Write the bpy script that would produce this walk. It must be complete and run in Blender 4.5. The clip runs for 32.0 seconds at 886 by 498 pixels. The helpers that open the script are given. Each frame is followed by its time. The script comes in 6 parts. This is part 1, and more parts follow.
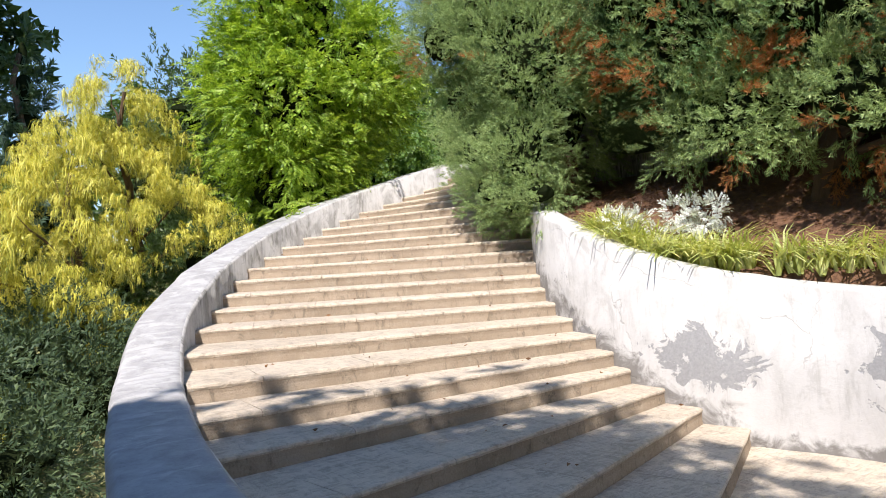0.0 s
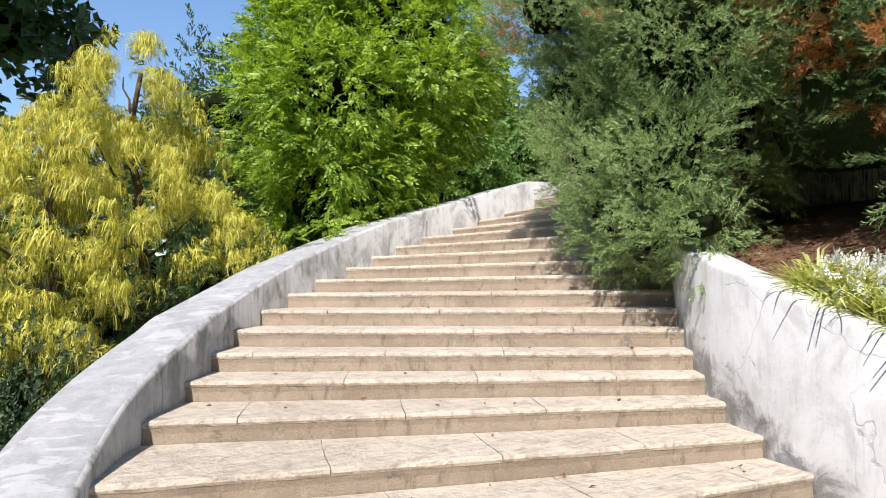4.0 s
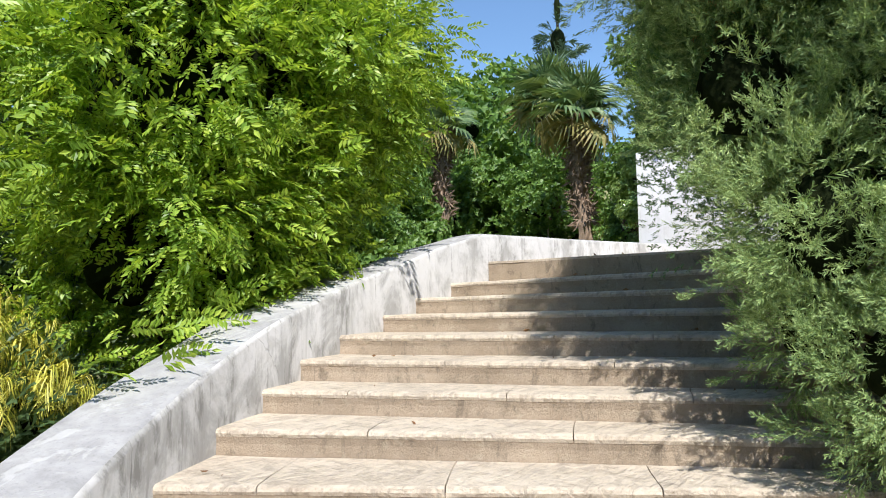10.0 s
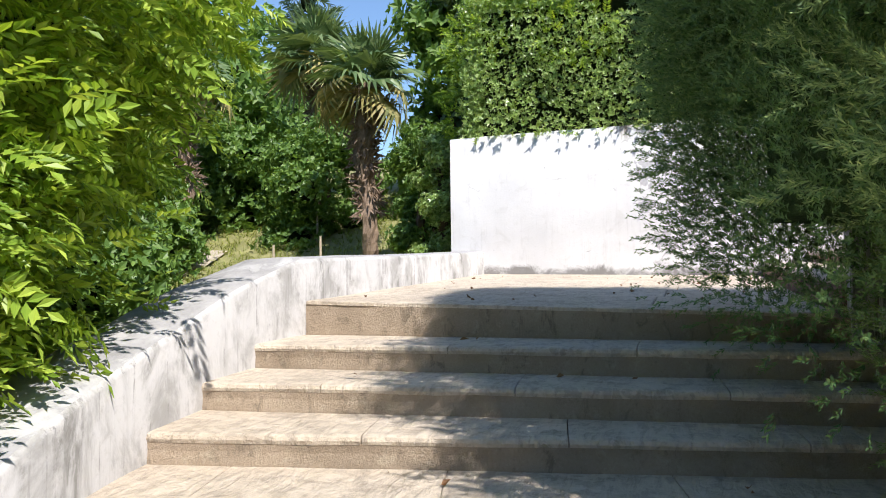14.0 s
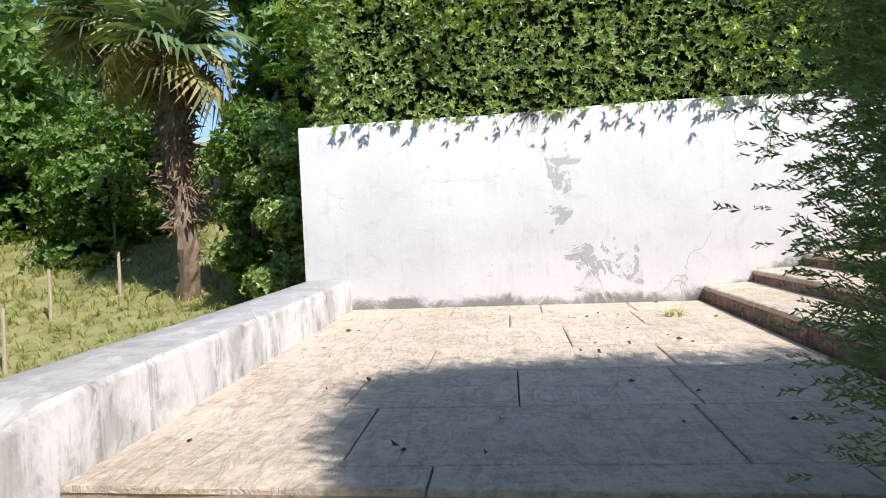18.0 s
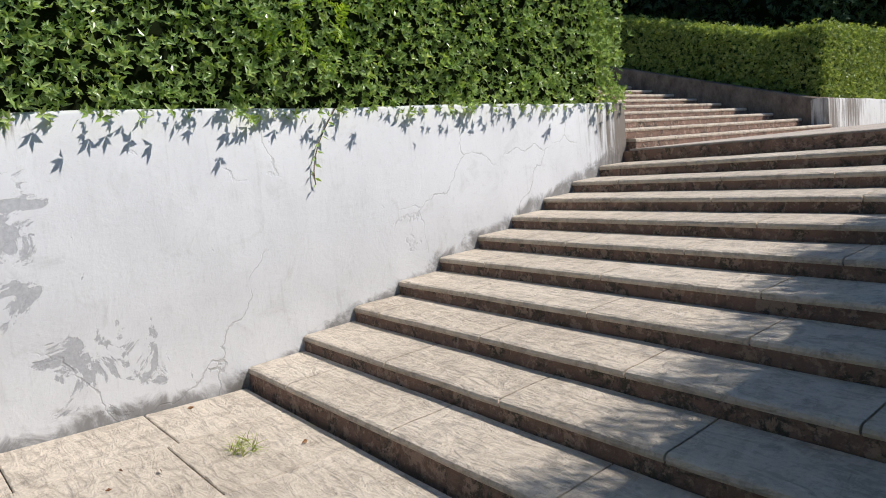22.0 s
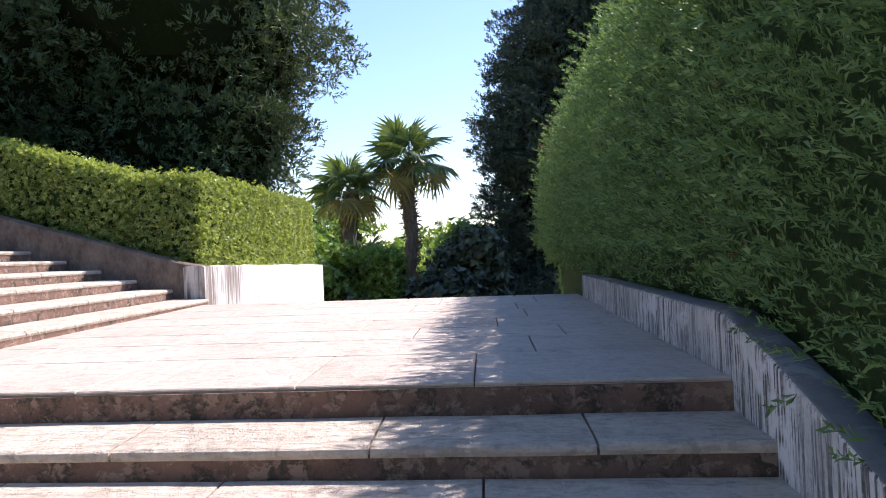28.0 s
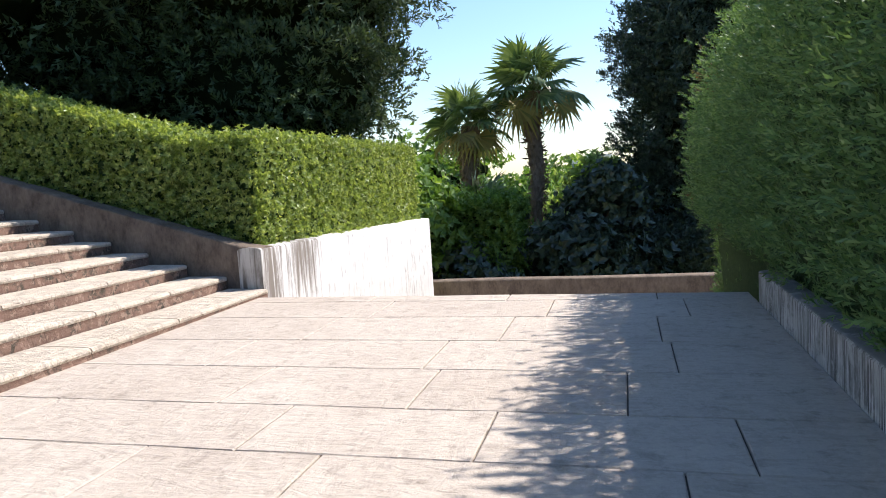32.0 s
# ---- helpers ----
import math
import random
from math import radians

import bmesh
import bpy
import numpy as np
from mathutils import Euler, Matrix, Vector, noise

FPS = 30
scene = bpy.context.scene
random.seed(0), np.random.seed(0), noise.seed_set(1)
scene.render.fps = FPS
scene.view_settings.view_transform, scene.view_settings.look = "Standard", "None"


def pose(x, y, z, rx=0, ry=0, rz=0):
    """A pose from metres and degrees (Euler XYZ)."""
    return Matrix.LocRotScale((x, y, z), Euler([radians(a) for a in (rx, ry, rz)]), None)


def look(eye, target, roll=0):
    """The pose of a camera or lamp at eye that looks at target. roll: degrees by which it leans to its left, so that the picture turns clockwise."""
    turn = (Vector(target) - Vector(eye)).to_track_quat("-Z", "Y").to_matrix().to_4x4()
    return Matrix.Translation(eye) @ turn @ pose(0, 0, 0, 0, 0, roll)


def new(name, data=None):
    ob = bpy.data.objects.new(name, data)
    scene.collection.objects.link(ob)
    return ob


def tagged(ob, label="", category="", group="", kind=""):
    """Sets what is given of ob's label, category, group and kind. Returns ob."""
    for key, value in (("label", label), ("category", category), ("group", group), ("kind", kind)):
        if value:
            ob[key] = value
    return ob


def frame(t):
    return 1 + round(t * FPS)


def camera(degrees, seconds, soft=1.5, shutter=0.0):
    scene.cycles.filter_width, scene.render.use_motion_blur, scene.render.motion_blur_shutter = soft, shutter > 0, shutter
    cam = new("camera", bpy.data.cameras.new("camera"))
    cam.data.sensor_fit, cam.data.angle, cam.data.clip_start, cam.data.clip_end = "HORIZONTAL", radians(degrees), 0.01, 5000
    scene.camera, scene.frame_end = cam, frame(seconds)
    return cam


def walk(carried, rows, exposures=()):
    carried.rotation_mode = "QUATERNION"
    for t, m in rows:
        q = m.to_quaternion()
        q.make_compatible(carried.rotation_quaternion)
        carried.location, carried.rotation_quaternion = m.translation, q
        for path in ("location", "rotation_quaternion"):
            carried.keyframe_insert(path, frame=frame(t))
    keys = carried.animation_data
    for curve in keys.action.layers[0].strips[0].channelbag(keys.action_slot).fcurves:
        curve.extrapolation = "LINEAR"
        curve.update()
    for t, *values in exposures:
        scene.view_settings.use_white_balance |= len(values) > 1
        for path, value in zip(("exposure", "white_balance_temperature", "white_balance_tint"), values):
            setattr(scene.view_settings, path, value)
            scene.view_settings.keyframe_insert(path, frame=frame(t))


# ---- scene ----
cam = camera(64.2, 32.0, 1.0)
PATH = [
    (0, (-12.394, -7.479, 1.567), (-11.186, -5.887, 1.645), -3.6),
    (0.5, (-12.277, -7.257, 1.598), (-11.089, -5.65, 1.672), -3.7),
    (1, (-12.138, -7.004, 1.636), (-10.983, -5.377, 1.77), -3.1),
    (1.5, (-11.998, -6.744, 1.664), (-10.859, -5.105, 1.797), -2.4),
    (2, (-11.83, -6.45, 1.692), (-10.702, -4.806, 1.851), -2.3),
    (2.5, (-11.631, -6.143, 1.729), (-10.49, -4.508, 1.888), -2.1),
    (4.5, (-10.811, -4.837, 1.948), (-9.795, -3.12, 2.084), -0.0),
    (5, (-10.653, -4.509, 2.012), (-9.681, -2.766, 2.146), -0.1),
    (5.5, (-10.502, -4.163, 2.094), (-9.551, -2.418, 2.313), -0.0),
    (6, (-10.402, -3.86, 2.146), (-9.459, -2.111, 2.372), -0.3),
    (6.5, (-10.399, -3.503, 2.233), (-9.453, -1.761, 2.5), 0.2),
    (7, (-10.275, -3.152, 2.283), (-9.295, -1.429, 2.548), 0.7),
    (7.5, (-10.157, -2.817, 2.365), (-9.14, -1.115, 2.63), 0.6),
    (8, (-10.101, -2.471, 2.48), (-8.976, -0.837, 2.739), 0.0),
    (8.5, (-9.992, -2.152, 2.522), (-8.775, -0.583, 2.763), -0.2),
    (9, (-9.91, -1.841, 2.604), (-8.629, -0.322, 2.833), 0.0),
    (9.5, (-9.865, -1.528, 2.751), (-8.451, -0.133, 2.983), -0.4),
    (10, (-9.702, -1.219, 2.784), (-8.212, 0.098, 3.002), -0.5),
    (10.5, (-9.569, -0.988, 2.891), (-8.043, 0.287, 3.094), -0.6),
    (11, (-9.475, -0.696, 2.994), (-7.859, 0.465, 3.194), -0.6),
    (11.5, (-9.303, -0.457, 3.059), (-7.609, 0.591, 3.232), -0.4),
    (12, (-9.095, -0.23, 3.169), (-7.362, 0.754, 3.335), -0.5),
    (12.5, (-8.899, 0.058, 3.252), (-7.096, 0.91, 3.408), -0.7),
    (13, (-8.702, 0.285, 3.323), (-6.844, 1.015, 3.457), -1.2),
    (13.5, (-8.471, 0.488, 3.413), (-6.597, 1.177, 3.537), -0.9),
    (15.5, (-7.597, 1.18, 3.66), (-5.663, 1.68, 3.761), -1.8),
    (16, (-7.369, 1.323, 3.773), (-5.412, 1.724, 3.87), -3.0),
    (16.5, (-7.074, 1.351, 3.848), (-5.108, 1.709, 3.922), -3.6),
    (17, (-6.795, 1.43, 3.931), (-4.826, 1.774, 4.001), -3.1),
    (17.5, (-6.536, 1.571, 4.013), (-4.558, 1.863, 4.076), -3.1),
    (18, (-6.287, 1.611, 4.047), (-4.296, 1.801, 4.086), -3.2),
    (18.5, (-5.992, 1.651, 4.168), (-4.0, 1.83, 4.195), -3.2),
    (19, (-5.714, 1.765, 4.24), (-3.717, 1.883, 4.264), -2.9),
    (19.5, (-5.524, 1.834, 4.326), (-3.524, 1.82, 4.34), -2.9),
    (20, (-5.232, 1.846, 4.389), (-3.234, 1.768, 4.394), -2.9),
    (20.5, (-4.994, 1.884, 4.477), (-3.005, 1.672, 4.458), -4.0),
    (21, (-4.726, 1.946, 4.63), (-2.796, 1.423, 4.574), -6.9),
    (21.5, (-4.484, 1.887, 4.744), (-2.743, 0.915, 4.581), -6.7),
    (22, (-4.198, 1.799, 4.865), (-2.677, 0.52, 4.639), -5.3),
    (22.5, (-3.908, 1.727, 4.931), (-2.686, 0.166, 4.668), -3.3),
    (23, (-3.742, 1.608, 5.0), (-2.854, -0.162, 4.716), -3.5),
    (23.5, (-3.634, 1.345, 5.004), (-2.945, -0.508, 4.703), -3.8),
    (24, (-3.503, 1.123, 5.025), (-2.964, -0.782, 4.74), -2.4),
    (24.5, (-3.386, 0.929, 5.109), (-2.978, -1.025, 4.989), -1.9),
    (25, (-3.298, 0.652, 5.129), (-2.94, -1.315, 5.109), -1.7),
    (25.5, (-3.248, 0.367, 5.121), (-2.992, -1.617, 5.115), -1.8),
    (26, (-3.187, 0.073, 5.149), (-3.045, -1.922, 5.163), -1.9),
    (26.5, (-3.219, -0.268, 5.168), (-3.124, -2.266, 5.197), -1.9),
    (28.5, (-3.233, -1.586, 5.458), (-3.1, -3.582, 5.446), -2.9),
    (29, (-3.208, -1.846, 5.498), (-3.051, -3.839, 5.458), -2.9),
    (29.5, (-3.193, -2.05, 5.572), (-3.022, -4.042, 5.514), -3.4),
    (30, (-3.234, -2.314, 5.642), (-3.024, -4.302, 5.579), -3.5),
    (30.5, (-3.238, -2.533, 5.686), (-2.961, -4.512, 5.616), -4.0),
    (31, (-3.222, -2.769, 5.764), (-2.892, -4.74, 5.693), -3.6),
    (31.5, (-3.283, -3.029, 5.78), (-2.886, -4.984, 5.641), -3.6),
    (32, (-3.317, -3.247, 5.865), (-2.812, -5.173, 5.675), -3.7),
]
EXPOSURES = [(0, 0.68, 6300, 14), (6, 0.50, 6080, 12), (10, 0.58, 6050, 10), (13, 0.64, 6150, 12), (17, 0.62, 6250, 15), (19, 0.32, 6200, 14), (21, -0.06, 6100, 13), (23, 0.30, 6150, 11), (25, 0.68, 6300, 20), (26.5, 0.95, 6150, 26), (30, 0.88, 6180, 19), (32, 0.74, 6180, 14)]
walk(cam, [(t, look(eye, target, roll)) for t, eye, target, roll in PATH], EXPOSURES)

# ---- world, sun ----
SUN_WAY = Vector((-0.60, -0.56, 1.0)).normalized()      # towards the sun
world = bpy.data.worlds.new("sky")
scene.world = world
world.use_nodes = True
wn = world.node_tree
wn.nodes.clear()
sky = wn.nodes.new("ShaderNodeTexSky")
sky.sky_type = "NISHITA"
sky.sun_disc = False
sky.sun_elevation = math.asin(SUN_WAY.z)
sky.sun_rotation = math.atan2(SUN_WAY.x, SUN_WAY.y)
sky.air_density, sky.dust_density, sky.ozone_density = 1.3, 0.25, 5.0
bg = wn.nodes.new("ShaderNodeBackground")
bg.inputs["Strength"].default_value = 0.12
wo = wn.nodes.new("ShaderNodeOutputWorld")
wn.links.new(sky.outputs[0], bg.inputs["Color"])
wn.links.new(bg.outputs[0], wo.inputs["Surface"])
sun_data = bpy.data.lights.new("sun", "SUN")
sun_data.energy, sun_data.angle, sun_data.color = 4.8, radians(0.53), (1.0, 0.93, 0.82)
sun = new("sun", sun_data)
sun.matrix_world = look((-30, -28, 50), Vector((-30, -28, 50)) - SUN_WAY)


# ---- materials ----
def mat_new(name):
    m = bpy.data.materials.new(name)
    m.use_nodes = True
    nt = m.node_tree
    nt.nodes.clear()
    out = nt.nodes.new("ShaderNodeOutputMaterial")
    b = nt.nodes.new("ShaderNodeBsdfPrincipled")
    nt.links.new(b.outputs[0], out.inputs["Surface"])
    return m, nt, b, out


def tex_noise(nt, vec, scale, detail=6.0, rough=0.6, distort=0.0):
    n = nt.nodes.new("ShaderNodeTexNoise")
    n.inputs["Scale"].default_value = scale
    n.inputs["Detail"].default_value = detail
    n.inputs["Roughness"].default_value = rough
    n.inputs["Distortion"].default_value = distort
    if vec is not None:
        nt.links.new(vec, n.inputs["Vector"])
    return n.outputs["Fac"]


def ramp(nt, fac, stops):
    r = nt.nodes.new("ShaderNodeValToRGB")
    el = r.color_ramp.elements
    while len(el) < len(stops):
        el.new(0.5)
    for e, (p, c) in zip(el, stops):
        e.position = p
        e.color = (*c, 1.0) if len(c) == 3 else c
    nt.links.new(fac, r.inputs["Fac"])
    return r.outputs["Color"]


def mix(nt, fac, a, b, kind="MIX"):
    m = nt.nodes.new("ShaderNodeMix")
    m.data_type = "RGBA"
    m.blend_type = kind
    for sock, v in ((m.inputs[0], fac), (m.inputs[6], a), (m.inputs[7], b)):
        if isinstance(v, (int, float)):
            sock.default_value = v
        elif isinstance(v, tuple):
            sock.default_value = (*v, 1.0)
        else:
            nt.links.new(v, sock)
    return m.outputs[2]


def calc(nt, op, a, b=0.0, clamp=False):
    m = nt.nodes.new("ShaderNodeMath")
    m.operation = op
    m.use_clamp = clamp
    for sock, v in ((m.inputs[0], a), (m.inputs[1], b)):
        if isinstance(v, (int, float)):
            sock.default_value = v
        else:
            nt.links.new(v, sock)
    return m.outputs[0]


def coords(nt, scale=(1, 1, 1)):
    """World-sized coordinates: every fixed mesh here has its origin at the world's."""
    g = nt.nodes.new("ShaderNodeNewGeometry")
    mp = nt.nodes.new("ShaderNodeMapping")
    mp.inputs["Scale"].default_value = scale
    nt.links.new(g.outputs["Position"], mp.inputs["Vector"])
    return mp.outputs["Vector"]


def bump(nt, bsdf, height, strength=0.3, dist=0.01):
    b = nt.nodes.new("ShaderNodeBump")
    b.inputs["Strength"].default_value = strength
    b.inputs["Distance"].default_value = dist
    nt.links.new(height, b.inputs["Height"])
    nt.links.new(b.outputs[0], bsdf.inputs["Normal"])


def window(nt, fac, lo, hi):
    """0 below lo, 1 above hi."""
    m = nt.nodes.new("ShaderNodeMapRange")
    m.interpolation_type = "SMOOTHSTEP"
    m.inputs["From Min"].default_value, m.inputs["From Max"].default_value = lo, hi
    nt.links.new(fac, m.inputs["Value"])
    return m.outputs["Result"]


def obj_random(nt):
    return nt.nodes.new("ShaderNodeObjectInfo").outputs["Random"]


def mat_paving(name, light, mid, dark, crease=1.0):
    """Stamped concrete: cloudy colour, slate-like creases, grime."""
    m, nt, b, out = mat_new(name)
    v = coords(nt)
    big = tex_noise(nt, v, 1.3, 5)
    fine = tex_noise(nt, v, 46, 6, 0.7)
    spots = tex_noise(nt, v, 9, 7, 0.7, 0.4)
    col = ramp(nt, big, [(0.3, mid), (0.62, light)])
    col = mix(nt, window(nt, spots, 0.52, 0.72), col, dark)
    col = mix(nt, 0.35, col, ramp(nt, fine, [(0.3, dark), (0.7, light)]))
    col = mix(nt, calc(nt, "MULTIPLY", obj_random(nt), 0.16), col, mid, "MULTIPLY")
    b.inputs["Roughness"].default_value = 0.85
    st = tex_noise(nt, coords(nt, (3.0, 9.0, 6.0)), 1.7, 8, 0.62, 1.6)
    st2 = tex_noise(nt, coords(nt, (9.0, 3.5, 6.0)), 1.1, 8, 0.62, 1.4)
    hgt = calc(nt, "ADD", calc(nt, "MULTIPLY", st, 1.0), calc(nt, "MULTIPLY", st2, 0.8))
    groove = calc(nt, "SUBTRACT", 1.0, window(nt, hgt, 0.78, 0.90))
    ridge = window(nt, hgt, 0.93, 1.05)
    col = mix(nt, calc(nt, "MULTIPLY", groove, 0.42 * crease), col, dark)
    col = mix(nt, calc(nt, "MULTIPLY", ridge, 0.35 * crease), col, light)
    nt.links.new(col, b.inputs["Base Color"])
    hgt = calc(nt, "ADD", hgt, calc(nt, "MULTIPLY", fine, 0.25))
    bump(nt, b, hgt, 0.9 * crease, 0.03)
    return m


def mat_riser(name="riser_concrete", k=1.0, cool=1.0):
    """The same concrete on the risers: speckled, soot-stained in blotches and runs. k below 1 also darkens it, as in
    shade.
    """
    m, nt, b, out = mat_new(name)
    v = coords(nt)
    big = tex_noise(nt, v, 1.6, 6, 0.65)
    vert = tex_noise(nt, coords(nt, (6, 6, 2.6)), 1.8, 8, 0.72, 0.6)
    blot = tex_noise(nt, v, 7.5, 8, 0.72, 0.3)
    fine = tex_noise(nt, v, 75, 5, 0.75)
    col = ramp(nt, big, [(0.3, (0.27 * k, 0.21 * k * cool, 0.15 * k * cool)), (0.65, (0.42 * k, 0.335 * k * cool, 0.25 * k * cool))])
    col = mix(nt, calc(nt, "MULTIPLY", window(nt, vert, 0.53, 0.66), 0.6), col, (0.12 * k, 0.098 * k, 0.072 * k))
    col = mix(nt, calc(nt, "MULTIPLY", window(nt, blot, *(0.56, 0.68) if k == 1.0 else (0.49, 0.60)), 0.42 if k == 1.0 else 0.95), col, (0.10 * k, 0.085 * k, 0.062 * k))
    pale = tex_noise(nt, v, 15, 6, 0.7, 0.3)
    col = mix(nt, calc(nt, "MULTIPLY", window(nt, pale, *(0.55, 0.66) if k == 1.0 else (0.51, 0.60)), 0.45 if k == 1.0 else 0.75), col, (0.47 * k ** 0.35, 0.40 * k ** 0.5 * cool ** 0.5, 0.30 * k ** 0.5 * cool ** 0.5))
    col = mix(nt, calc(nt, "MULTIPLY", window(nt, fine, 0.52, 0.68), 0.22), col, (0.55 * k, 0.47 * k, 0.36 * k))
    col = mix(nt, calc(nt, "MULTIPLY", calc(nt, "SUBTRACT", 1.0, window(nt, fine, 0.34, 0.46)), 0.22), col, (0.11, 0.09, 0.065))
    nt.links.new(col, b.inputs["Base Color"])
    b.inputs["Roughness"].default_value = 0.92
    bump(nt, b, calc(nt, "ADD", fine, calc(nt, "MULTIPLY", vert, 1.5)), 0.7, 0.014)
    return m


def mat_plaster(name, stain=0.5, patches=(), low=(), streak=0.4, base=(0.65, 0.648, 0.655), blotch=0.0, drips=(), bare=1.0):
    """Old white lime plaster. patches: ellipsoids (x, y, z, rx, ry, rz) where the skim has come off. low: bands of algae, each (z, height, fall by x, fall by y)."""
    m, nt, b, out = mat_new(name)
    v = coords(nt)
    big = tex_noise(nt, v, 0.9, 6, 0.6)
    mid_n = tex_noise(nt, v, 4.5, 8, 0.68, 0.6)
    fine = tex_noise(nt, v, 38, 6, 0.7)
    run = tex_noise(nt, coords(nt, (7, 7, 0.55)), 1.6, 7, 0.7, 0.3)
    col = ramp(nt, big, [(0.32, tuple(c * 0.86 for c in base)), (0.6, base)])
    col = mix(nt, calc(nt, "MULTIPLY", window(nt, run, 0.52, 0.74), streak), col, (0.30, 0.29, 0.275))
    thin = tex_noise(nt, coords(nt, (26, 26, 0.9) if streak < 1 else (58, 58, 2.6)), 1.0, 7, 0.72, 0.25)
    col = mix(nt, calc(nt, "MULTIPLY", calc(nt, "MULTIPLY", window(nt, thin, *(0.54, 0.62) if streak < 1 else (0.47, 0.54)), window(nt, mid_n, *(0.44, 0.56) if streak < 1 else (0.38, 0.52))), min(1.0, streak * 1.1)), col, (0.09, 0.085, 0.078))
    col = mix(nt, calc(nt, "MULTIPLY", window(nt, fine, 0.56, 0.66), 0.22 + 0.3 * stain), col, (0.45, 0.435, 0.42))
    col = mix(nt, calc(nt, "MULTIPLY", window(nt, mid_n, 0.54, 0.68), stain), col, (0.36, 0.345, 0.325))
    if blotch:
        bl = tex_noise(nt, coords(nt, (1.7, 1.7, 1.0)), 1.9, 9, 0.7, 0.5)
        soot = tex_noise(nt, coords(nt, (9, 9, 2.2)), 1.0, 7, 0.7, 0.4)
        col = mix(nt, calc(nt, "MULTIPLY", window(nt, bl, 0.42, 0.62), blotch), col, (0.33, 0.32, 0.305))
        col = mix(nt, calc(nt, "MULTIPLY", calc(nt, "MULTIPLY", window(nt, bl, 0.49, 0.60), window(nt, soot, 0.48, 0.60)), blotch if streak >= 1 else blotch * 0.55), col, (0.12, 0.112, 0.10))
    hgt = calc(nt, "ADD", calc(nt, "MULTIPLY", mid_n, 0.7), calc(nt, "MULTIPLY", fine, 0.3))
    sep = nt.nodes.new("ShaderNodeSeparateXYZ")
    nt.links.new(v, sep.inputs[0])
    for (px, py, pz, rx, ry, rz) in drips:
        mp = nt.nodes.new("ShaderNodeMapping")
        mp.vector_type = "POINT"
        mp.inputs["Scale"].default_value = (1 / rx, 1 / ry, 1 / rz)
        mp.inputs["Location"].default_value = (-px / rx, -py / ry, -pz / rz)
        nt.links.new(v, mp.inputs["Vector"])
        ln = nt.nodes.new("ShaderNodeVectorMath")
        ln.operation = "LENGTH"
        nt.links.new(mp.outputs[0], ln.inputs[0])
        reach = calc(nt, "SUBTRACT", 1.0, ln.outputs["Value"], True)
        fall = tex_noise(nt, coords(nt, (16, 16, 1.1)), 1.0, 7, 0.7, 0.3)
        wet = window(nt, calc(nt, "ADD", calc(nt, "MULTIPLY", reach, 0.35), fall), 0.58, 0.84)
        col = mix(nt, calc(nt, "MULTIPLY", wet, window(nt, reach, 0.0, 0.25)), col, (0.17, 0.145, 0.122))
    for (px, py, pz, rx, ry, rz, force) in patches:
        mp = nt.nodes.new("ShaderNodeMapping")
        mp.vector_type = "POINT"
        mp.inputs["Scale"].default_value = (1 / rx, 1 / ry, 1 / rz)
        mp.inputs["Location"].default_value = (-px / rx, -py / ry, -pz / rz)
        nt.links.new(v, mp.inputs["Vector"])
        ln = nt.nodes.new("ShaderNodeVectorMath")
        ln.operation = "LENGTH"
        nt.links.new(mp.outputs[0], ln.inputs[0])
        reach = calc(nt, "SUBTRACT", 1.0, ln.outputs["Value"], True)
        brk = tex_noise(nt, v, 4.2, 9, 0.66, 1.0)
        gone = window(nt, calc(nt, "ADD", calc(nt, "MULTIPLY", reach, force), brk), 0.68, 0.71)
        col = mix(nt, gone, col, ramp(nt, fine, [(0.3, tuple(c * bare for c in (0.26, 0.26, 0.268))), (0.7, tuple(c * bare for c in (0.36, 0.36, 0.368)))]))
        hgt = calc(nt, "SUBTRACT", hgt, calc(nt, "MULTIPLY", gone, 1.3))
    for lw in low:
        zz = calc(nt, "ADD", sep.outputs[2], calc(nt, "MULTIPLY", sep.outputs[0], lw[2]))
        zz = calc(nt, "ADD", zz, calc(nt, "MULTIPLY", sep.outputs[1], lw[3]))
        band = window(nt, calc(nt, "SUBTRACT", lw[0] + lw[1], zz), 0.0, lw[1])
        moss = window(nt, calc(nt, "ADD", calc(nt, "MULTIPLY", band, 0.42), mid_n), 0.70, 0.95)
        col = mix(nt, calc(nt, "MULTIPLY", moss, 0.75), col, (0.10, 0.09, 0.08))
    vor = nt.nodes.new("ShaderNodeTexVoronoi")
    vor.feature = "DISTANCE_TO_EDGE"
    vor.inputs["Scale"].default_value = 0.62
    wob = nt.nodes.new("ShaderNodeVectorMath")
    wob.operation = "MULTIPLY_ADD"
    tn = nt.nodes.new("ShaderNodeTexNoise")
    tn.inputs["Scale"].default_value = 3.0
    tn.inputs["Detail"].default_value = 7
    nt.links.new(v, tn.inputs["Vector"])
    nt.links.new(tn.outputs["Color"], wob.inputs[0])
    wob.inputs[1].default_value = (0.42, 0.42, 0.42)
    nt.links.new(v, wob.inputs[2])
    nt.links.new(wob.outputs[0], vor.inputs["Vector"])
    crack = calc(nt, "SUBTRACT", 1.0, window(nt, vor.outputs["Distance"], 0.001, 0.0045))
    crack = calc(nt, "MULTIPLY", crack, window(nt, big, 0.50, 0.56))
    col = mix(nt, calc(nt, "MULTIPLY", crack, 0.3), col, (0.16, 0.15, 0.14))
    hgt = calc(nt, "SUBTRACT", hgt, crack)
    nt.links.new(col, b.inputs["Base Color"])
    b.inputs["Roughness"].default_value = 0.9
    bump(nt, b, hgt, 0.35, 0.012)
    return m


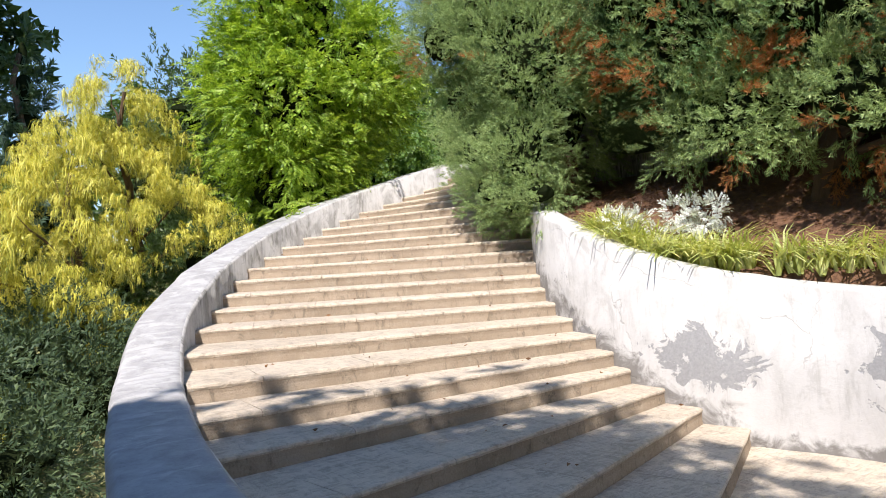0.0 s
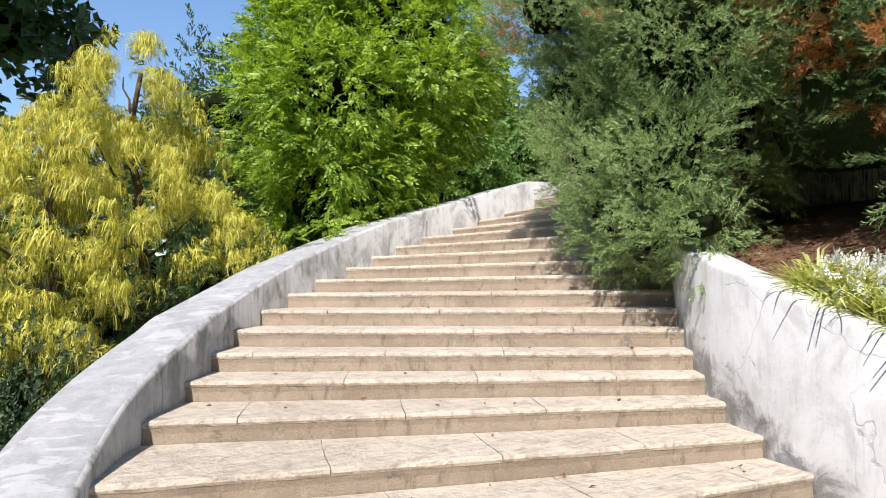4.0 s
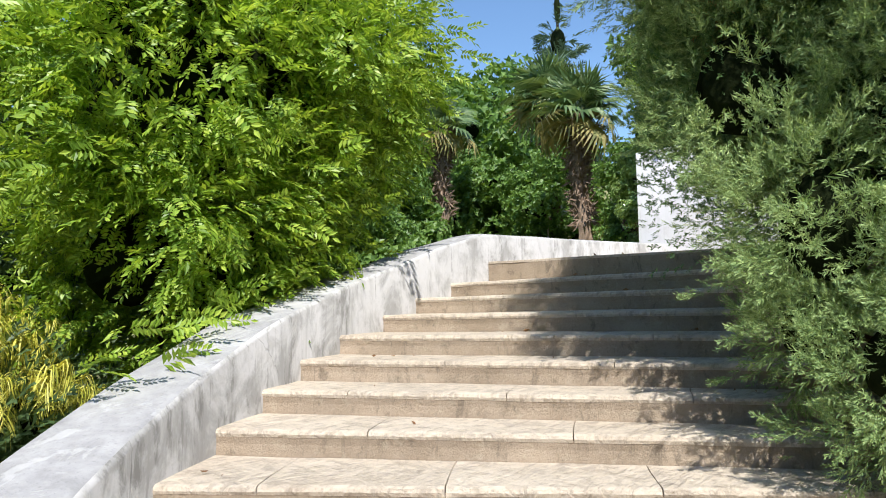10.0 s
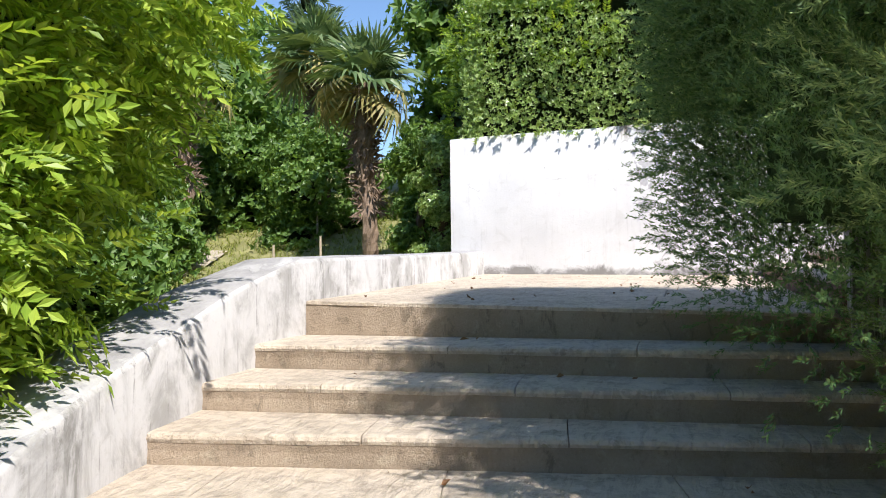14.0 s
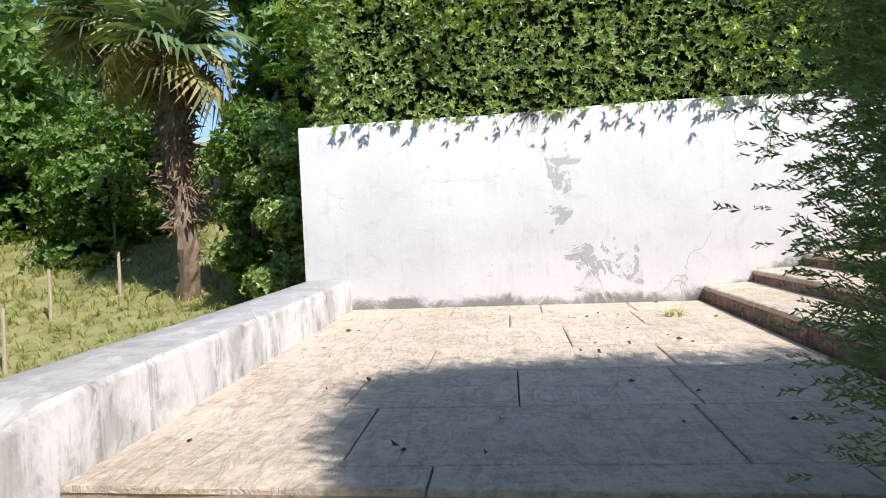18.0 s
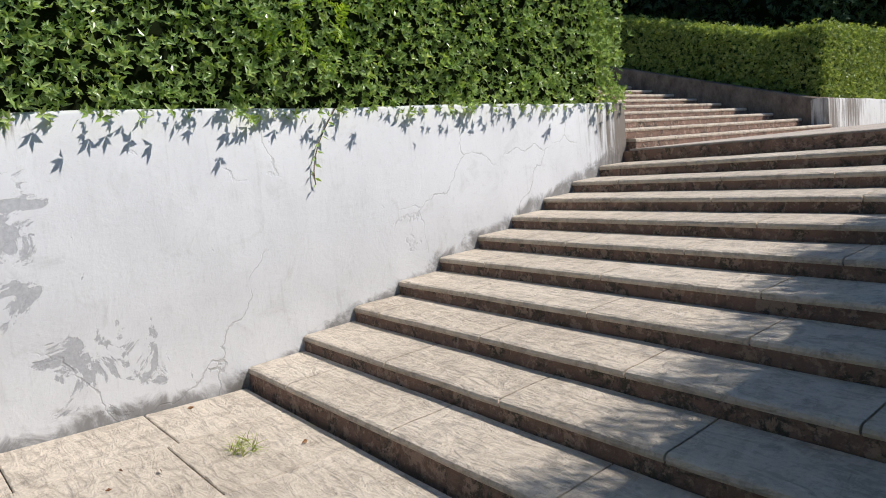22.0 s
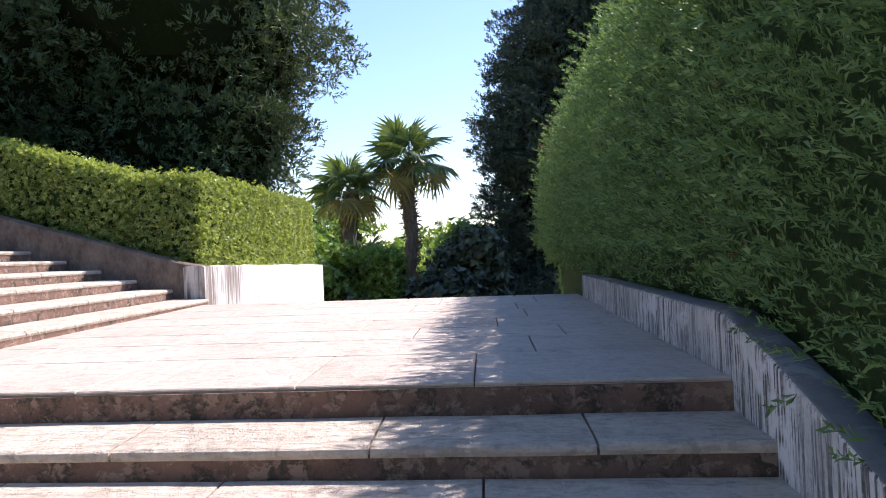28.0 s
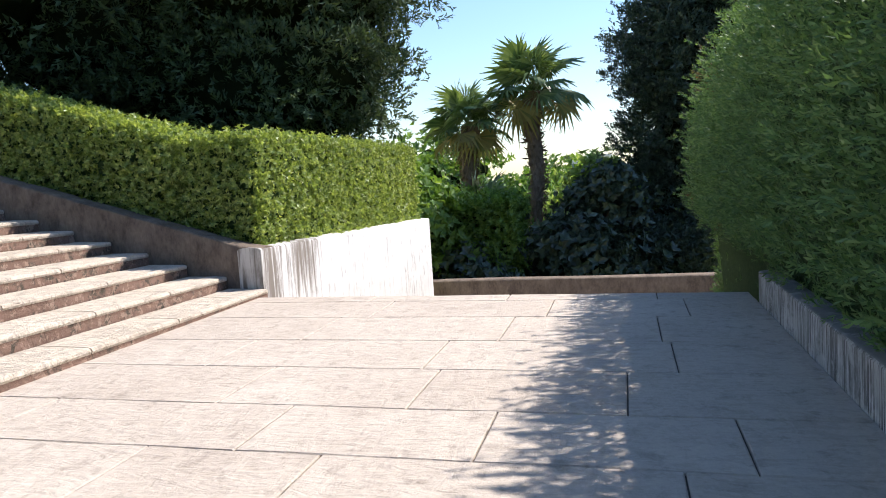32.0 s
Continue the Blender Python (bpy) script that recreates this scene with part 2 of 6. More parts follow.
def mat_coping(name="worn_coping", k=1.0, hold=0.0):
    """The worn top of the parapet: grey cement, with flakes of old white paint that still hold."""
    m, nt, b, out = mat_new(name)
    v = coords(nt)
    big = tex_noise(nt, v, 0.8, 4, 0.6)
    grain = tex_noise(nt, v, 60, 6, 0.75)
    cloud = tex_noise(nt, v, 5.5, 8, 0.7, 0.3)
    flake = tex_noise(nt, coords(nt, (0.8, 1.5, 1.0)), 3.6, 9, 0.66, 0.9)
    col = ramp(nt, cloud, [(0.30, (0.29 * k, 0.283 * k, 0.285 * k)), (0.52, (0.40 * k, 0.392 * k, 0.395 * k)), (0.72, (0.50 * k, 0.492 * k, 0.495 * k))])
    col = mix(nt, calc(nt, "MULTIPLY", window(nt, grain, 0.54, 0.66), 0.5), col, (0.20, 0.195, 0.20))
    left = window(nt, calc(nt, "ADD", flake, calc(nt, "MULTIPLY", big, 0.35)), 0.725 - hold, 0.785 - hold)
    col = mix(nt, calc(nt, "MULTIPLY", left, 0.32), col, ramp(nt, grain, [(0.3, (0.56, 0.555, 0.55)), (0.7, (0.68, 0.675, 0.67))]))
    nt.links.new(col, b.inputs["Base Color"])
    b.inputs["Roughness"].default_value = 0.92
    bump(nt, b, calc(nt, "ADD", calc(nt, "MULTIPLY", left, 0.5), calc(nt, "ADD", calc(nt, "MULTIPLY", grain, 0.35), calc(nt, "MULTIPLY", cloud, 0.5))), 0.5, 0.010)
    return m


def mat_leaf(name, tones, rough=0.45, glow=0.3, spec=0.5, patchy=None):
    """Leaves: a tone per leaf, slow drift over the crown, light through the blade."""
    m, nt, b, out = mat_new(name)
    g = nt.nodes.new("ShaderNodeNewGeometry")
    drift = tex_noise(nt, g.outputs["Position"], 1.1, 3)
    f = calc(nt, "ADD", calc(nt, "MULTIPLY", g.outputs["Random Per Island"], 0.75), calc(nt, "MULTIPLY", drift, 0.5))
    f = calc(nt, "SUBTRACT", f, 0.12, True)
    col = ramp(nt, f, [(i / (len(tones) - 1), t) for i, t in enumerate(tones)])
    if patchy:
        brown = window(nt, tex_noise(nt, g.outputs["Position"], patchy[0], 3, 0.6), patchy[1], patchy[1] + 0.05)
        col = mix(nt, brown, col, patchy[2])
    nt.links.new(col, b.inputs["Base Color"])
    b.inputs["Roughness"].default_value = rough
    b.inputs["Specular IOR Level"].default_value = spec
    tr = nt.nodes.new("ShaderNodeBsdfTranslucent")
    nt.links.new(mix(nt, 1.0, col, (1.35, 1.25, 0.55), "MULTIPLY"), tr.inputs["Color"])
    ms = nt.nodes.new("ShaderNodeMixShader")
    ms.inputs[0].default_value = glow
    nt.links.new(b.outputs[0], ms.inputs[1])
    nt.links.new(tr.outputs[0], ms.inputs[2])
    nt.links.new(ms.outputs[0], out.inputs["Surface"])
    return m


def mat_rough(name, a, c, scale=6.0, stretch=(1, 1, 1), rough=0.95, relief=0.6, dist=0.02, spec=0.4):
    m, nt, b, out = mat_new(name)
    v = coords(nt, stretch)
    n1 = tex_noise(nt, v, scale, 8, 0.7, 0.3)
    n2 = tex_noise(nt, v, scale * 7, 5, 0.7)
    col = mix(nt, 0.35, ramp(nt, n1, [(0.3, a), (0.68, c)]), ramp(nt, n2, [(0.3, a), (0.7, c)]))
    nt.links.new(col, b.inputs["Base Color"])
    b.inputs["Roughness"].default_value = rough
    b.inputs["Specular IOR Level"].default_value = spec
    bump(nt, b, calc(nt, "ADD", n1, calc(nt, "MULTIPLY", n2, 0.4)), relief, dist)
    return m


M_SLAB = mat_paving("stamped_concrete", (0.70, 0.605, 0.49), (0.54, 0.455, 0.36), (0.29, 0.24, 0.19))
M_SLAB_SMOOTH = mat_paving("terrace_concrete", (0.60, 0.52, 0.44), (0.49, 0.415, 0.345), (0.30, 0.25, 0.205), 0.6)
M_RISER = mat_riser()
# Darker copy for the upper flights: heavier stains plus their shade in the colour.
M_RISER_DARK = mat_riser("stained_shaded_riser", 0.60, 0.76)
M_JOINT = mat_rough("joint_grit", (0.05, 0.045, 0.035), (0.12, 0.10, 0.08), 20)
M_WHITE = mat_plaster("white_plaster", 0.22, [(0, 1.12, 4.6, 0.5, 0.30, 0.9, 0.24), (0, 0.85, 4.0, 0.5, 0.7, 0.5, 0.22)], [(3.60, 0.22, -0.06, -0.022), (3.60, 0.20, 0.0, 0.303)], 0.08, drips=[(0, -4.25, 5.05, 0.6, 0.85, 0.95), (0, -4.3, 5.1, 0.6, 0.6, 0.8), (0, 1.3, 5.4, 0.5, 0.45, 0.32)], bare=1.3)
M_PARAPET = mat_plaster("parapet_plaster", 0.6, (), (), 0.5, (0.59, 0.575, 0.565), 0.95)
M_COPING = mat_coping(k=0.9, hold=0.025)
M_COPING_DARK = mat_coping("sooty_coping", 0.62, 0.02)
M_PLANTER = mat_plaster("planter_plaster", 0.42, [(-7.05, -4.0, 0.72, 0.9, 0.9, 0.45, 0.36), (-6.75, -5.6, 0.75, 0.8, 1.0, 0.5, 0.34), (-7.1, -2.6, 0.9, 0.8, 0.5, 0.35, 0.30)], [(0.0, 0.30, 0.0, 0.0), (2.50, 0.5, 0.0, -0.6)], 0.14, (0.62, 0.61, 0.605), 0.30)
M_STAINED = mat_plaster("stained_plaster", 0.5, (), (), 1.0, (0.70, 0.68, 0.665), 0.55)
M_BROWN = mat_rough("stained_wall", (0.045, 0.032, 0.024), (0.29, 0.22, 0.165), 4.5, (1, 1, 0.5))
M_TERRACE = mat_plaster("terrace_plaster", 0.35, [], (), 0.6, (0.64, 0.625, 0.605), drips=[(-0.05, -9.25, 5.05, 0.8, 0.42, 1.3), (-0.05, -9.3, 5.0, 0.8, 0.32, 1.1), (-0.05, -10.0, 5.2, 0.8, 0.7, 0.8)])
M_CEDAR = mat_leaf("juniper_spray", [(0.115, 0.195, 0.075), (0.26, 0.37, 0.14), (0.46, 0.57, 0.235)], 0.55, 0.15, 0.35)
M_CEDAR_DRY = mat_leaf("dry_juniper_spray", [(0.28, 0.10, 0.045), (0.52, 0.22, 0.09), (0.42, 0.19, 0.085), (0.30, 0.24, 0.11)], 0.6, 0.45, 0.3)
M_THUJA = mat_leaf("thuja_spray", [(0.07, 0.145, 0.058), (0.135, 0.245, 0.095), (0.23, 0.35, 0.145)], 0.55, 0.28, 0.35, (1.3, 0.66, (0.15, 0.10, 0.055)))
M_GOLD = mat_leaf("gold_thread", [(0.20, 0.25, 0.03), (0.62, 0.58, 0.085), (0.92, 0.86, 0.27)], 0.5, 0.22, 0.35)
M_WIST = mat_leaf("pinnate_leaf", [(0.115, 0.215, 0.024), (0.265, 0.41, 0.046), (0.54, 0.66, 0.11)], 0.42, 0.42, 0.42)
M_LAUREL = mat_leaf("laurel_leaf", [(0.12, 0.21, 0.055), (0.29, 0.42, 0.13), (0.54, 0.65, 0.30)], 0.30, 0.40, 0.7)
M_BOX = mat_leaf("privet_leaf", [(0.12, 0.19, 0.045), (0.26, 0.35, 0.095), (0.46, 0.54, 0.20)], 0.40, 0.42)
M_WOODS = mat_leaf("woodland_leaf", [(0.07, 0.14, 0.03), (0.14, 0.25, 0.055), (0.25, 0.38, 0.09)], 0.45, 0.4)
M_SPRUCE = mat_leaf("spruce_needle", [(0.04, 0.08, 0.05), (0.075, 0.13, 0.08), (0.13, 0.19, 0.12)], 0.5, 0.25)
M_YEW = mat_leaf("yew_needle", [(0.04, 0.075, 0.025), (0.075, 0.13, 0.045), (0.14, 0.21, 0.08)], 0.5, 0.3)
M_DARK = mat_leaf("cypress_leaf", [(0.035, 0.062, 0.034), (0.065, 0.105, 0.05), (0.13, 0.18, 0.075)], 0.6, 0.15, 0.3)
M_HOLM = mat_leaf("holm_leaf", [(0.022, 0.042, 0.032), (0.045, 0.076, 0.052), (0.09, 0.13, 0.085)], 0.38, 0.12)
M_PALM = mat_leaf("palm_leaf", [(0.065, 0.115, 0.042), (0.13, 0.205, 0.08), (0.25, 0.32, 0.14)], 0.34, 0.26)
M_PALMOLD = mat_leaf("palm_leaf_old", [(0.20, 0.17, 0.06), (0.38, 0.32, 0.11), (0.15, 0.19, 0.07)], 0.6, 0.2)
M_LIRI = mat_leaf("lily_turf", [(0.28, 0.36, 0.08), (0.50, 0.55, 0.20), (0.74, 0.74, 0.42)], 0.4, 0.35)
M_SILVER = mat_leaf("silver_leaf", [(0.50, 0.53, 0.50), (0.66, 0.69, 0.66), (0.78, 0.80, 0.78)], 0.75, 0.15, 0.2)
M_GRASS = mat_leaf("meadow_grass", [(0.17, 0.23, 0.05), (0.31, 0.36, 0.10), (0.50, 0.49, 0.20)], 0.6, 0.35)
M_DEAD = mat_leaf("dry_leaf", [(0.12, 0.06, 0.03), (0.22, 0.11, 0.05), (0.30, 0.17, 0.08)], 0.8, 0.15)
M_BARK = mat_rough("bark", (0.055, 0.035, 0.022), (0.17, 0.11, 0.07), 9, (1, 1, 0.25))
M_FIBRE = mat_rough("palm_fibre", (0.10, 0.067, 0.045), (0.36, 0.265, 0.19), 14, (1, 1, 0.4))
M_SOIL = mat_rough("bark_mulch", (0.10, 0.05, 0.028), (0.27, 0.145, 0.085), 16, (1, 1, 1), 0.95, 0.9, 0.04)
M_EARTH = mat_rough("meadow_ground", (0.13, 0.14, 0.05), (0.33, 0.31, 0.14), 2.6)
M_PATH = mat_rough("gravel", (0.34, 0.29, 0.23), (0.52, 0.46, 0.38), 22)
# Near-black colour for crown and hedge cores, standing in for the shade inside.
M_CORE_SHADE = mat_rough("core_shade", (0.006, 0.010, 0.004), (0.020, 0.026, 0.011), 14, spec=0.0)
# Inner foliage filler: green darkened so gaps read as shaded leaves.
M_HEDGE_IN = mat_rough("shaded_inner_hedge", (0.035, 0.065, 0.028), (0.11, 0.17, 0.07), 30, relief=1.0, dist=0.05, spec=0.05)
M_STAKE = mat_rough("weathered_wood", (0.33, 0.27, 0.19), (0.56, 0.48, 0.36), 20, (1, 1, 0.2))
M_FACADE = mat_rough("far_facade", (0.62, 0.63, 0.66), (0.72, 0.73, 0.76), 0.3)
M_PANE = mat_rough("far_window", (0.16, 0.19, 0.24), (0.24, 0.27, 0.32), 0.5, rough=0.3)


# ---- mesh helpers ----
rng = np.random.default_rng(7)


def mesh_from(name, verts, faces, mat, smooth=False):
    me = bpy.data.meshes.new(name)
    me.from_pydata([tuple(v) for v in verts], [], [tuple(f) for f in faces])
    me.materials.append(mat)
    if smooth:
        me.polygons.foreach_set("use_smooth", [True] * len(me.polygons))
    me.update()
    return me


def mesh_np(name, V, F, mat, smooth=False):
    """A large mesh of triangles or quads from arrays."""
    me = bpy.data.meshes.new(name)
    n, k = F.shape
    me.vertices.add(len(V))
    me.vertices.foreach_set("co", np.ascontiguousarray(V, dtype=np.float32).ravel())
    me.loops.add(n * k)
    me.loops.foreach_set("vertex_index", np.ascontiguousarray(F, dtype=np.int32).ravel())
    me.polygons.add(n)
    me.polygons.foreach_set("loop_start", np.arange(0, n * k, k, dtype=np.int32))
    me.polygons.foreach_set("use_smooth", np.full(n, smooth))
    me.materials.append(mat)
    me.update(calc_edges=True)
    return me


def child(name, me, parent, label=""):
    ob = new(name, me)
    ob.parent = parent
    if label:
        ob["label"] = label
    return ob


def part(name, bm, mat, parent, label=""):
    me = bpy.data.meshes.new(name)
    bm.to_mesh(me)
    bm.free()
    me.materials.append(mat)
    return child(name, me, parent, label)


def thing(name, label, category, kind="", group="", at=(0, 0, 0)):
    ob = new(name)
    ob.empty_display_size = 0.2
    ob.location = at
    return tagged(ob, label, category, group, kind)


def fuzz(p, size, amount):
    return noise.noise(Vector(p) * size) * amount


# ---- plan ----
CX, CY = -4.41, -3.16                 # hub of the curved flight
H1 = 0.1515                           # its rise
R_IN = 2.68
ANG = (204, 196, 189, 182, 178, 173, 165.5, 158, 152, 147.5, 143, 138, 132.8, 127.6, 122, 117.3, 112.9, 108.2, 102.6, 98.2, 93.4, 88)
LAND_X, LAND_Y = 0.0, 3.05


def ang(k):
    """Where step k's nosing stands round the hub, in radians."""
    if k < 1:
        return radians(204 + 6.5 * (1 - k))
    if k > 22:
        return radians(88 - 5 * (k - 22))
    return radians(float(np.interp(k, range(1, 23), ANG)))


def r_out(a):
    return float(np.interp(math.degrees(a), (85, 150, 160, 170, 175, 180, 184.6, 189, 192, 195, 205), (6.22, 6.22, 6.36, 6.46, 6.55, 6.66, 6.81, 6.98, 7.12, 7.27, 7.6)))


def k_at(a):
    """The step that stands at an angle, as a real number."""
    d = math.degrees(a)
    return float(np.interp(-d, [-x for x in ANG], range(1, 23))) if d <= 204 else 0.0


def hub(r, a, z=0.0):
    return Vector((CX + r * math.cos(a), CY + r * math.sin(a), z))


def z_land(x, y):
    return 3.60 + 0.060 * x + 0.022 * y


def z_terr(x, y):
    return 4.845 + 0.0105 * x - 0.0095 * y


def loft(rows, closed_ends=True, ring=False):
    """Faces over rows of equally many points. ring: each row is a closed loop."""
    n = len(rows[0])
    V = [p for r in rows for p in r]
    F = []
    for i in range(len(rows) - 1):
        for j in range(n if ring else n - 1):
            a, b = i * n + j, i * n + (j + 1) % n
            F.append((a, b, b + n, a + n))
    if closed_ends:
        F.append(tuple(range(n - 1, -1, -1)))
        F.append(tuple(range((len(rows) - 1) * n, len(rows) * n)))
    return V, F


# ---- curved flight ----
def curved_step(k, stairs):
    """Step k: a body with the riser, and the slabs of its tread on it."""
    a0, a1 = ang(k), ang(k + 1)
    ro = r_out((a0 + a1) / 2) + 0.04
    z = k * H1
    rows = []
    for r in np.linspace(R_IN - 0.12, ro, 24):
        d = fuzz((r * 3, k * 7.3, 1.7), 1.0, 0.010)
        prof = ((0.012, -0.25), (0.010 + d, -0.155), (0.016 + d, -0.075), (0.010 + d, -0.034))
        row = [hub(r, a0 - q / r, z + dz) for q, dz in prof]
        row.append(hub(r, a1 - 0.03 / r, z - 0.012))
        row.append(hub(r, a1 - 0.03 / r, z - 0.25))
        rows.append(row)
    V, F = loft(rows, True, True)
    body = child("step", mesh_from("step", V, F, M_RISER), stairs)
    cut, r = [], R_IN - 0.12 + (0.35, 0.75, 0.55, 0.95)[k % 4]
    while r < ro - 0.3:
        cut.append(r)
        r += random.uniform(0.78, 1.02)
    edges = [R_IN - 0.12, *cut, ro]
    for e0, e1 in zip(edges, edges[1:]):
        rows = []
        for r in np.linspace(e0 + 0.003, e1 - 0.003, 6):
            d = fuzz((r * 3, k * 7.3, 1.7), 1.0, 0.010)
            w = fuzz((r * 9, k * 5.1, 8.4), 1.0, 0.006)
            prof = ((0.009 + d, -0.040 + w), (0.003 + d, -0.024), (0.009 + d, -0.008), (0.026 + d, 0.0))
            row = [hub(r, a0 - q / r, z + dz) for q, dz in prof]
            for t in (0.35, 0.7, 1.0):
                a = a0 + (a1 - 0.004 / r - a0) * t
                row.append(hub(r, a, z + 0.016 * t + fuzz((r * 3, t * 4, k * 2.2), 1.0, 0.004)))
            row.append(hub(r, a1 - 0.004 / r, z - 0.036))
            rows.append(row)
        V, F = loft(rows, True, True)
        child("slab", mesh_from("slab", V, F, M_SLAB), body)


stairs_1 = thing("curved_staircase", "wide curved stairs of stamped beige concrete, worn and stained", "stairs", "structure")
for k in range(1, 22):
    curved_step(k, stairs_1)

# the top step is the landing's edge
rows = []
for r in np.linspace(R_IN - 0.12, 6.26, 24):
    d = fuzz((r * 3, 22 * 7.3, 1.7), 1.0, 0.010)
    zt = z_land(*hub(r, ang(22)).xy)
    row = [hub(r, ang(22) - q / r, z) for q, z in ((0.012, 22 * H1 - 0.25), (0.010 + d, zt - 0.12), (0.008 + d, zt - 0.020))]
    row += [hub(r, ang(22) - 0.3 / r, zt - 0.014), hub(r, ang(22) - 0.3 / r, 22 * H1 - 0.25)]
    rows.append(row)
child("step", mesh_from("step", *loft(rows, True, True), M_RISER), stairs_1)


def wall_along(name, line, width, z_low, z_top, mat, label, category="wall", side=1, bevel=0.035, wobble=0.012, coping=None):
    """A wall of that width beside a line of (x, y): side 1 lies to the left of its run. z_low and z_top: one height a point."""
    pts = [Vector((x, y, 0)) for x, y in line]
    rows = []
    for i, p in enumerate(pts):
        t = (pts[min(i + 1, len(pts) - 1)] - pts[max(i - 1, 0)]).normalized()
        nrm = Vector((-t.y, t.x, 0)) * side
        lo, hi = z_low[i], z_top[i]
        w1 = fuzz((p.x * 2, p.y * 2, 3.0), 1.0, wobble)
        w2 = fuzz((p.x * 2, p.y * 2, 9.0), 1.0, wobble)
        prof = [(0.0, lo), (w1, lo + (hi - lo) * 0.5), (w1 * 0.5, hi - bevel), (bevel * 0.6, hi - bevel * 0.25 + w2 * 0.5), (bevel * 1.6, hi + w2),
                (width * 0.5, hi + 0.008 + w2), (width - bevel, hi + w2), (width, hi - bevel), (width, lo)]
        rows.append([p + nrm * q + Vector((0, 0, z)) for q, z in prof])
    V, F = loft(rows, True, True)
    me = mesh_from(name, V, F, mat, True)
    me.set_sharp_from_angle(angle=radians(50))
    if coping:
        me.materials.append(coping)
        for f, pl in enumerate(me.polygons):
            if f < len(F) - 2 and f % 9 in (3, 4, 5, 6):
                pl.material_index = 1
    ob = new(name, me)
    return tagged(ob, label, category, "", "structure")


# outer parapet: round the flight, then straight along the landing
line, lo, hi = [], [], []
for d in np.arange(197.5, 88, -1.0):
    a = radians(float(d))
    p = hub(r_out(a), a)
    line.append((p.x, p.y))
    lo.append(k_at(a) * H1 - 1.6)
    hi.append(float(np.interp(d, (88.5, 95, 99.5, 109, 117, 123, 127, 133, 138, 143, 147.5, 153, 157.6, 160, 162.4, 165, 168, 172, 176, 180, 185, 190, 197.5),
                              (3.69, 3.50, 3.33, 3.04, 2.78, 2.56, 2.42, 2.22, 2.05, 1.90, 1.79, 1.60, 1.45, 1.36, 1.27, 1.17, 1.08, 1.00, 0.95, 0.91, 0.88, 0.85, 0.81))))
for t in np.linspace(0.04, 1.0, 12):
    x = -4.2 + t * 4.2
    line.append((x, 3.06))
    lo.append(2.0)
    hi.append(float(np.interp(x, (-4.2, -2, 0), (3.70, 3.82, 3.945))))
wall_along("wall_outer", line, 0.45, lo, hi, M_PARAPET, "low curved parapet of stained white plaster beside the stairs", side=1, coping=M_COPING)

# planter wall: inside of the flight, then down beside the square
line, lo, hi = [], [], []
for d in np.arange(132, 207, 1.5):
    a = radians(float(d))
    p = hub(R_IN, a)
    line.append((p.x, p.y))
    lo.append(-0.4)
    hi.append(float(np.interp(d, (132, 162, 180, 193, 203, 212), (2.43, 2.06, 1.74, 1.56, 1.44, 1.36))))
for x, y, z in ((-6.80, -4.52, 1.37), (-6.74, -4.78, 1.33), (-6.72, -5.1, 1.29), (-6.74, -5.5, 1.26), (-6.8, -6.2, 1.24), (-6.9, -7.2, 1.23), (-7.0, -9.0, 1.22), (-7.1, -12.0, 1.22)):
    line.append((x, y))
    lo.append(-0.4)
    hi.append(z)
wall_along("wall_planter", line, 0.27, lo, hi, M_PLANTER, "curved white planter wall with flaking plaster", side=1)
line, lo, hi = [], [], []
for d in np.arange(131, 92, -2.0):
    a = radians(float(d))
    p = hub(R_IN - 0.1, a)
    line.append((p.x, p.y))
    lo.append(0.8)
    hi.append(k_at(a) * H1 + 0.28)
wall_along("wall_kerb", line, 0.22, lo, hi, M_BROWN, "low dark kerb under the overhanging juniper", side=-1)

# ---- landing, second flight, terrace ----
WALL_END = -4.24
bw = [(0.0, y) for y in np.linspace(3.48, WALL_END, 40)]
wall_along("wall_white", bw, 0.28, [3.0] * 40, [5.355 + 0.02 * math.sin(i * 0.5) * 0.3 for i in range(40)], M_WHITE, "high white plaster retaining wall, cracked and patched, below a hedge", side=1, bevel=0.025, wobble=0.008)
rt = [(x, WALL_END) for x in np.linspace(0.281, 7.0, 30)]
wall_along("wall_return", rt, 0.28, [4.3] * 30, [5.35 + max(0.0, x - 1.0) * 0.30 for x, _ in rt], M_STAINED, "plaster wall beside the upper stairs", side=1, bevel=0.025)

X_R = -4.20
U_Y = lambda k: -0.02 - 0.4155 * (k - 1)


def z_flight(k, x):
    return (3.615 + 0.1135 * k) * (1 + x / 4.2) + (3.385 + 0.131 * k) * (-x / 4.2)


def slab_box(name, corners, zf, thick, parent, mat, gap=0.0032, edge=0.005, nose=None):
    """A slab over four ground corners (in order round it), with worn edges; zf gives the height of its top."""
    c = [Vector((x, y, 0)) for x, y in corners]
    mid_p = sum(c, Vector()) / 4
    rows = []
    for inset, dz in ((gap, -thick), (gap, -edge), (gap + edge, 0.0)):
        ring = []
        for i in range(4):
            for t in (0.0, 0.25, 0.5, 0.75):
                p = c[i].lerp(c[(i + 1) % 4], t)
                q = p + (mid_p - p).normalized() * inset * 1.25
                ring.append(Vector((q.x, q.y, zf(q.x, q.y) + dz + fuzz((q.x * 4, q.y * 4, 2.0), 1.0, 0.003))))
        rows.append(ring)
    n = 16
    V = [p for r in rows for p in r]
    F = [(i * n + j, i * n + (j + 1) % n, (i + 1) * n + (j + 1) % n, (i + 1) * n + j) for i in range(2) for j in range(n)]
    F.append(tuple(range(2 * n, 3 * n)))
    return child(name, mesh_from(name, V, F, mat), parent)


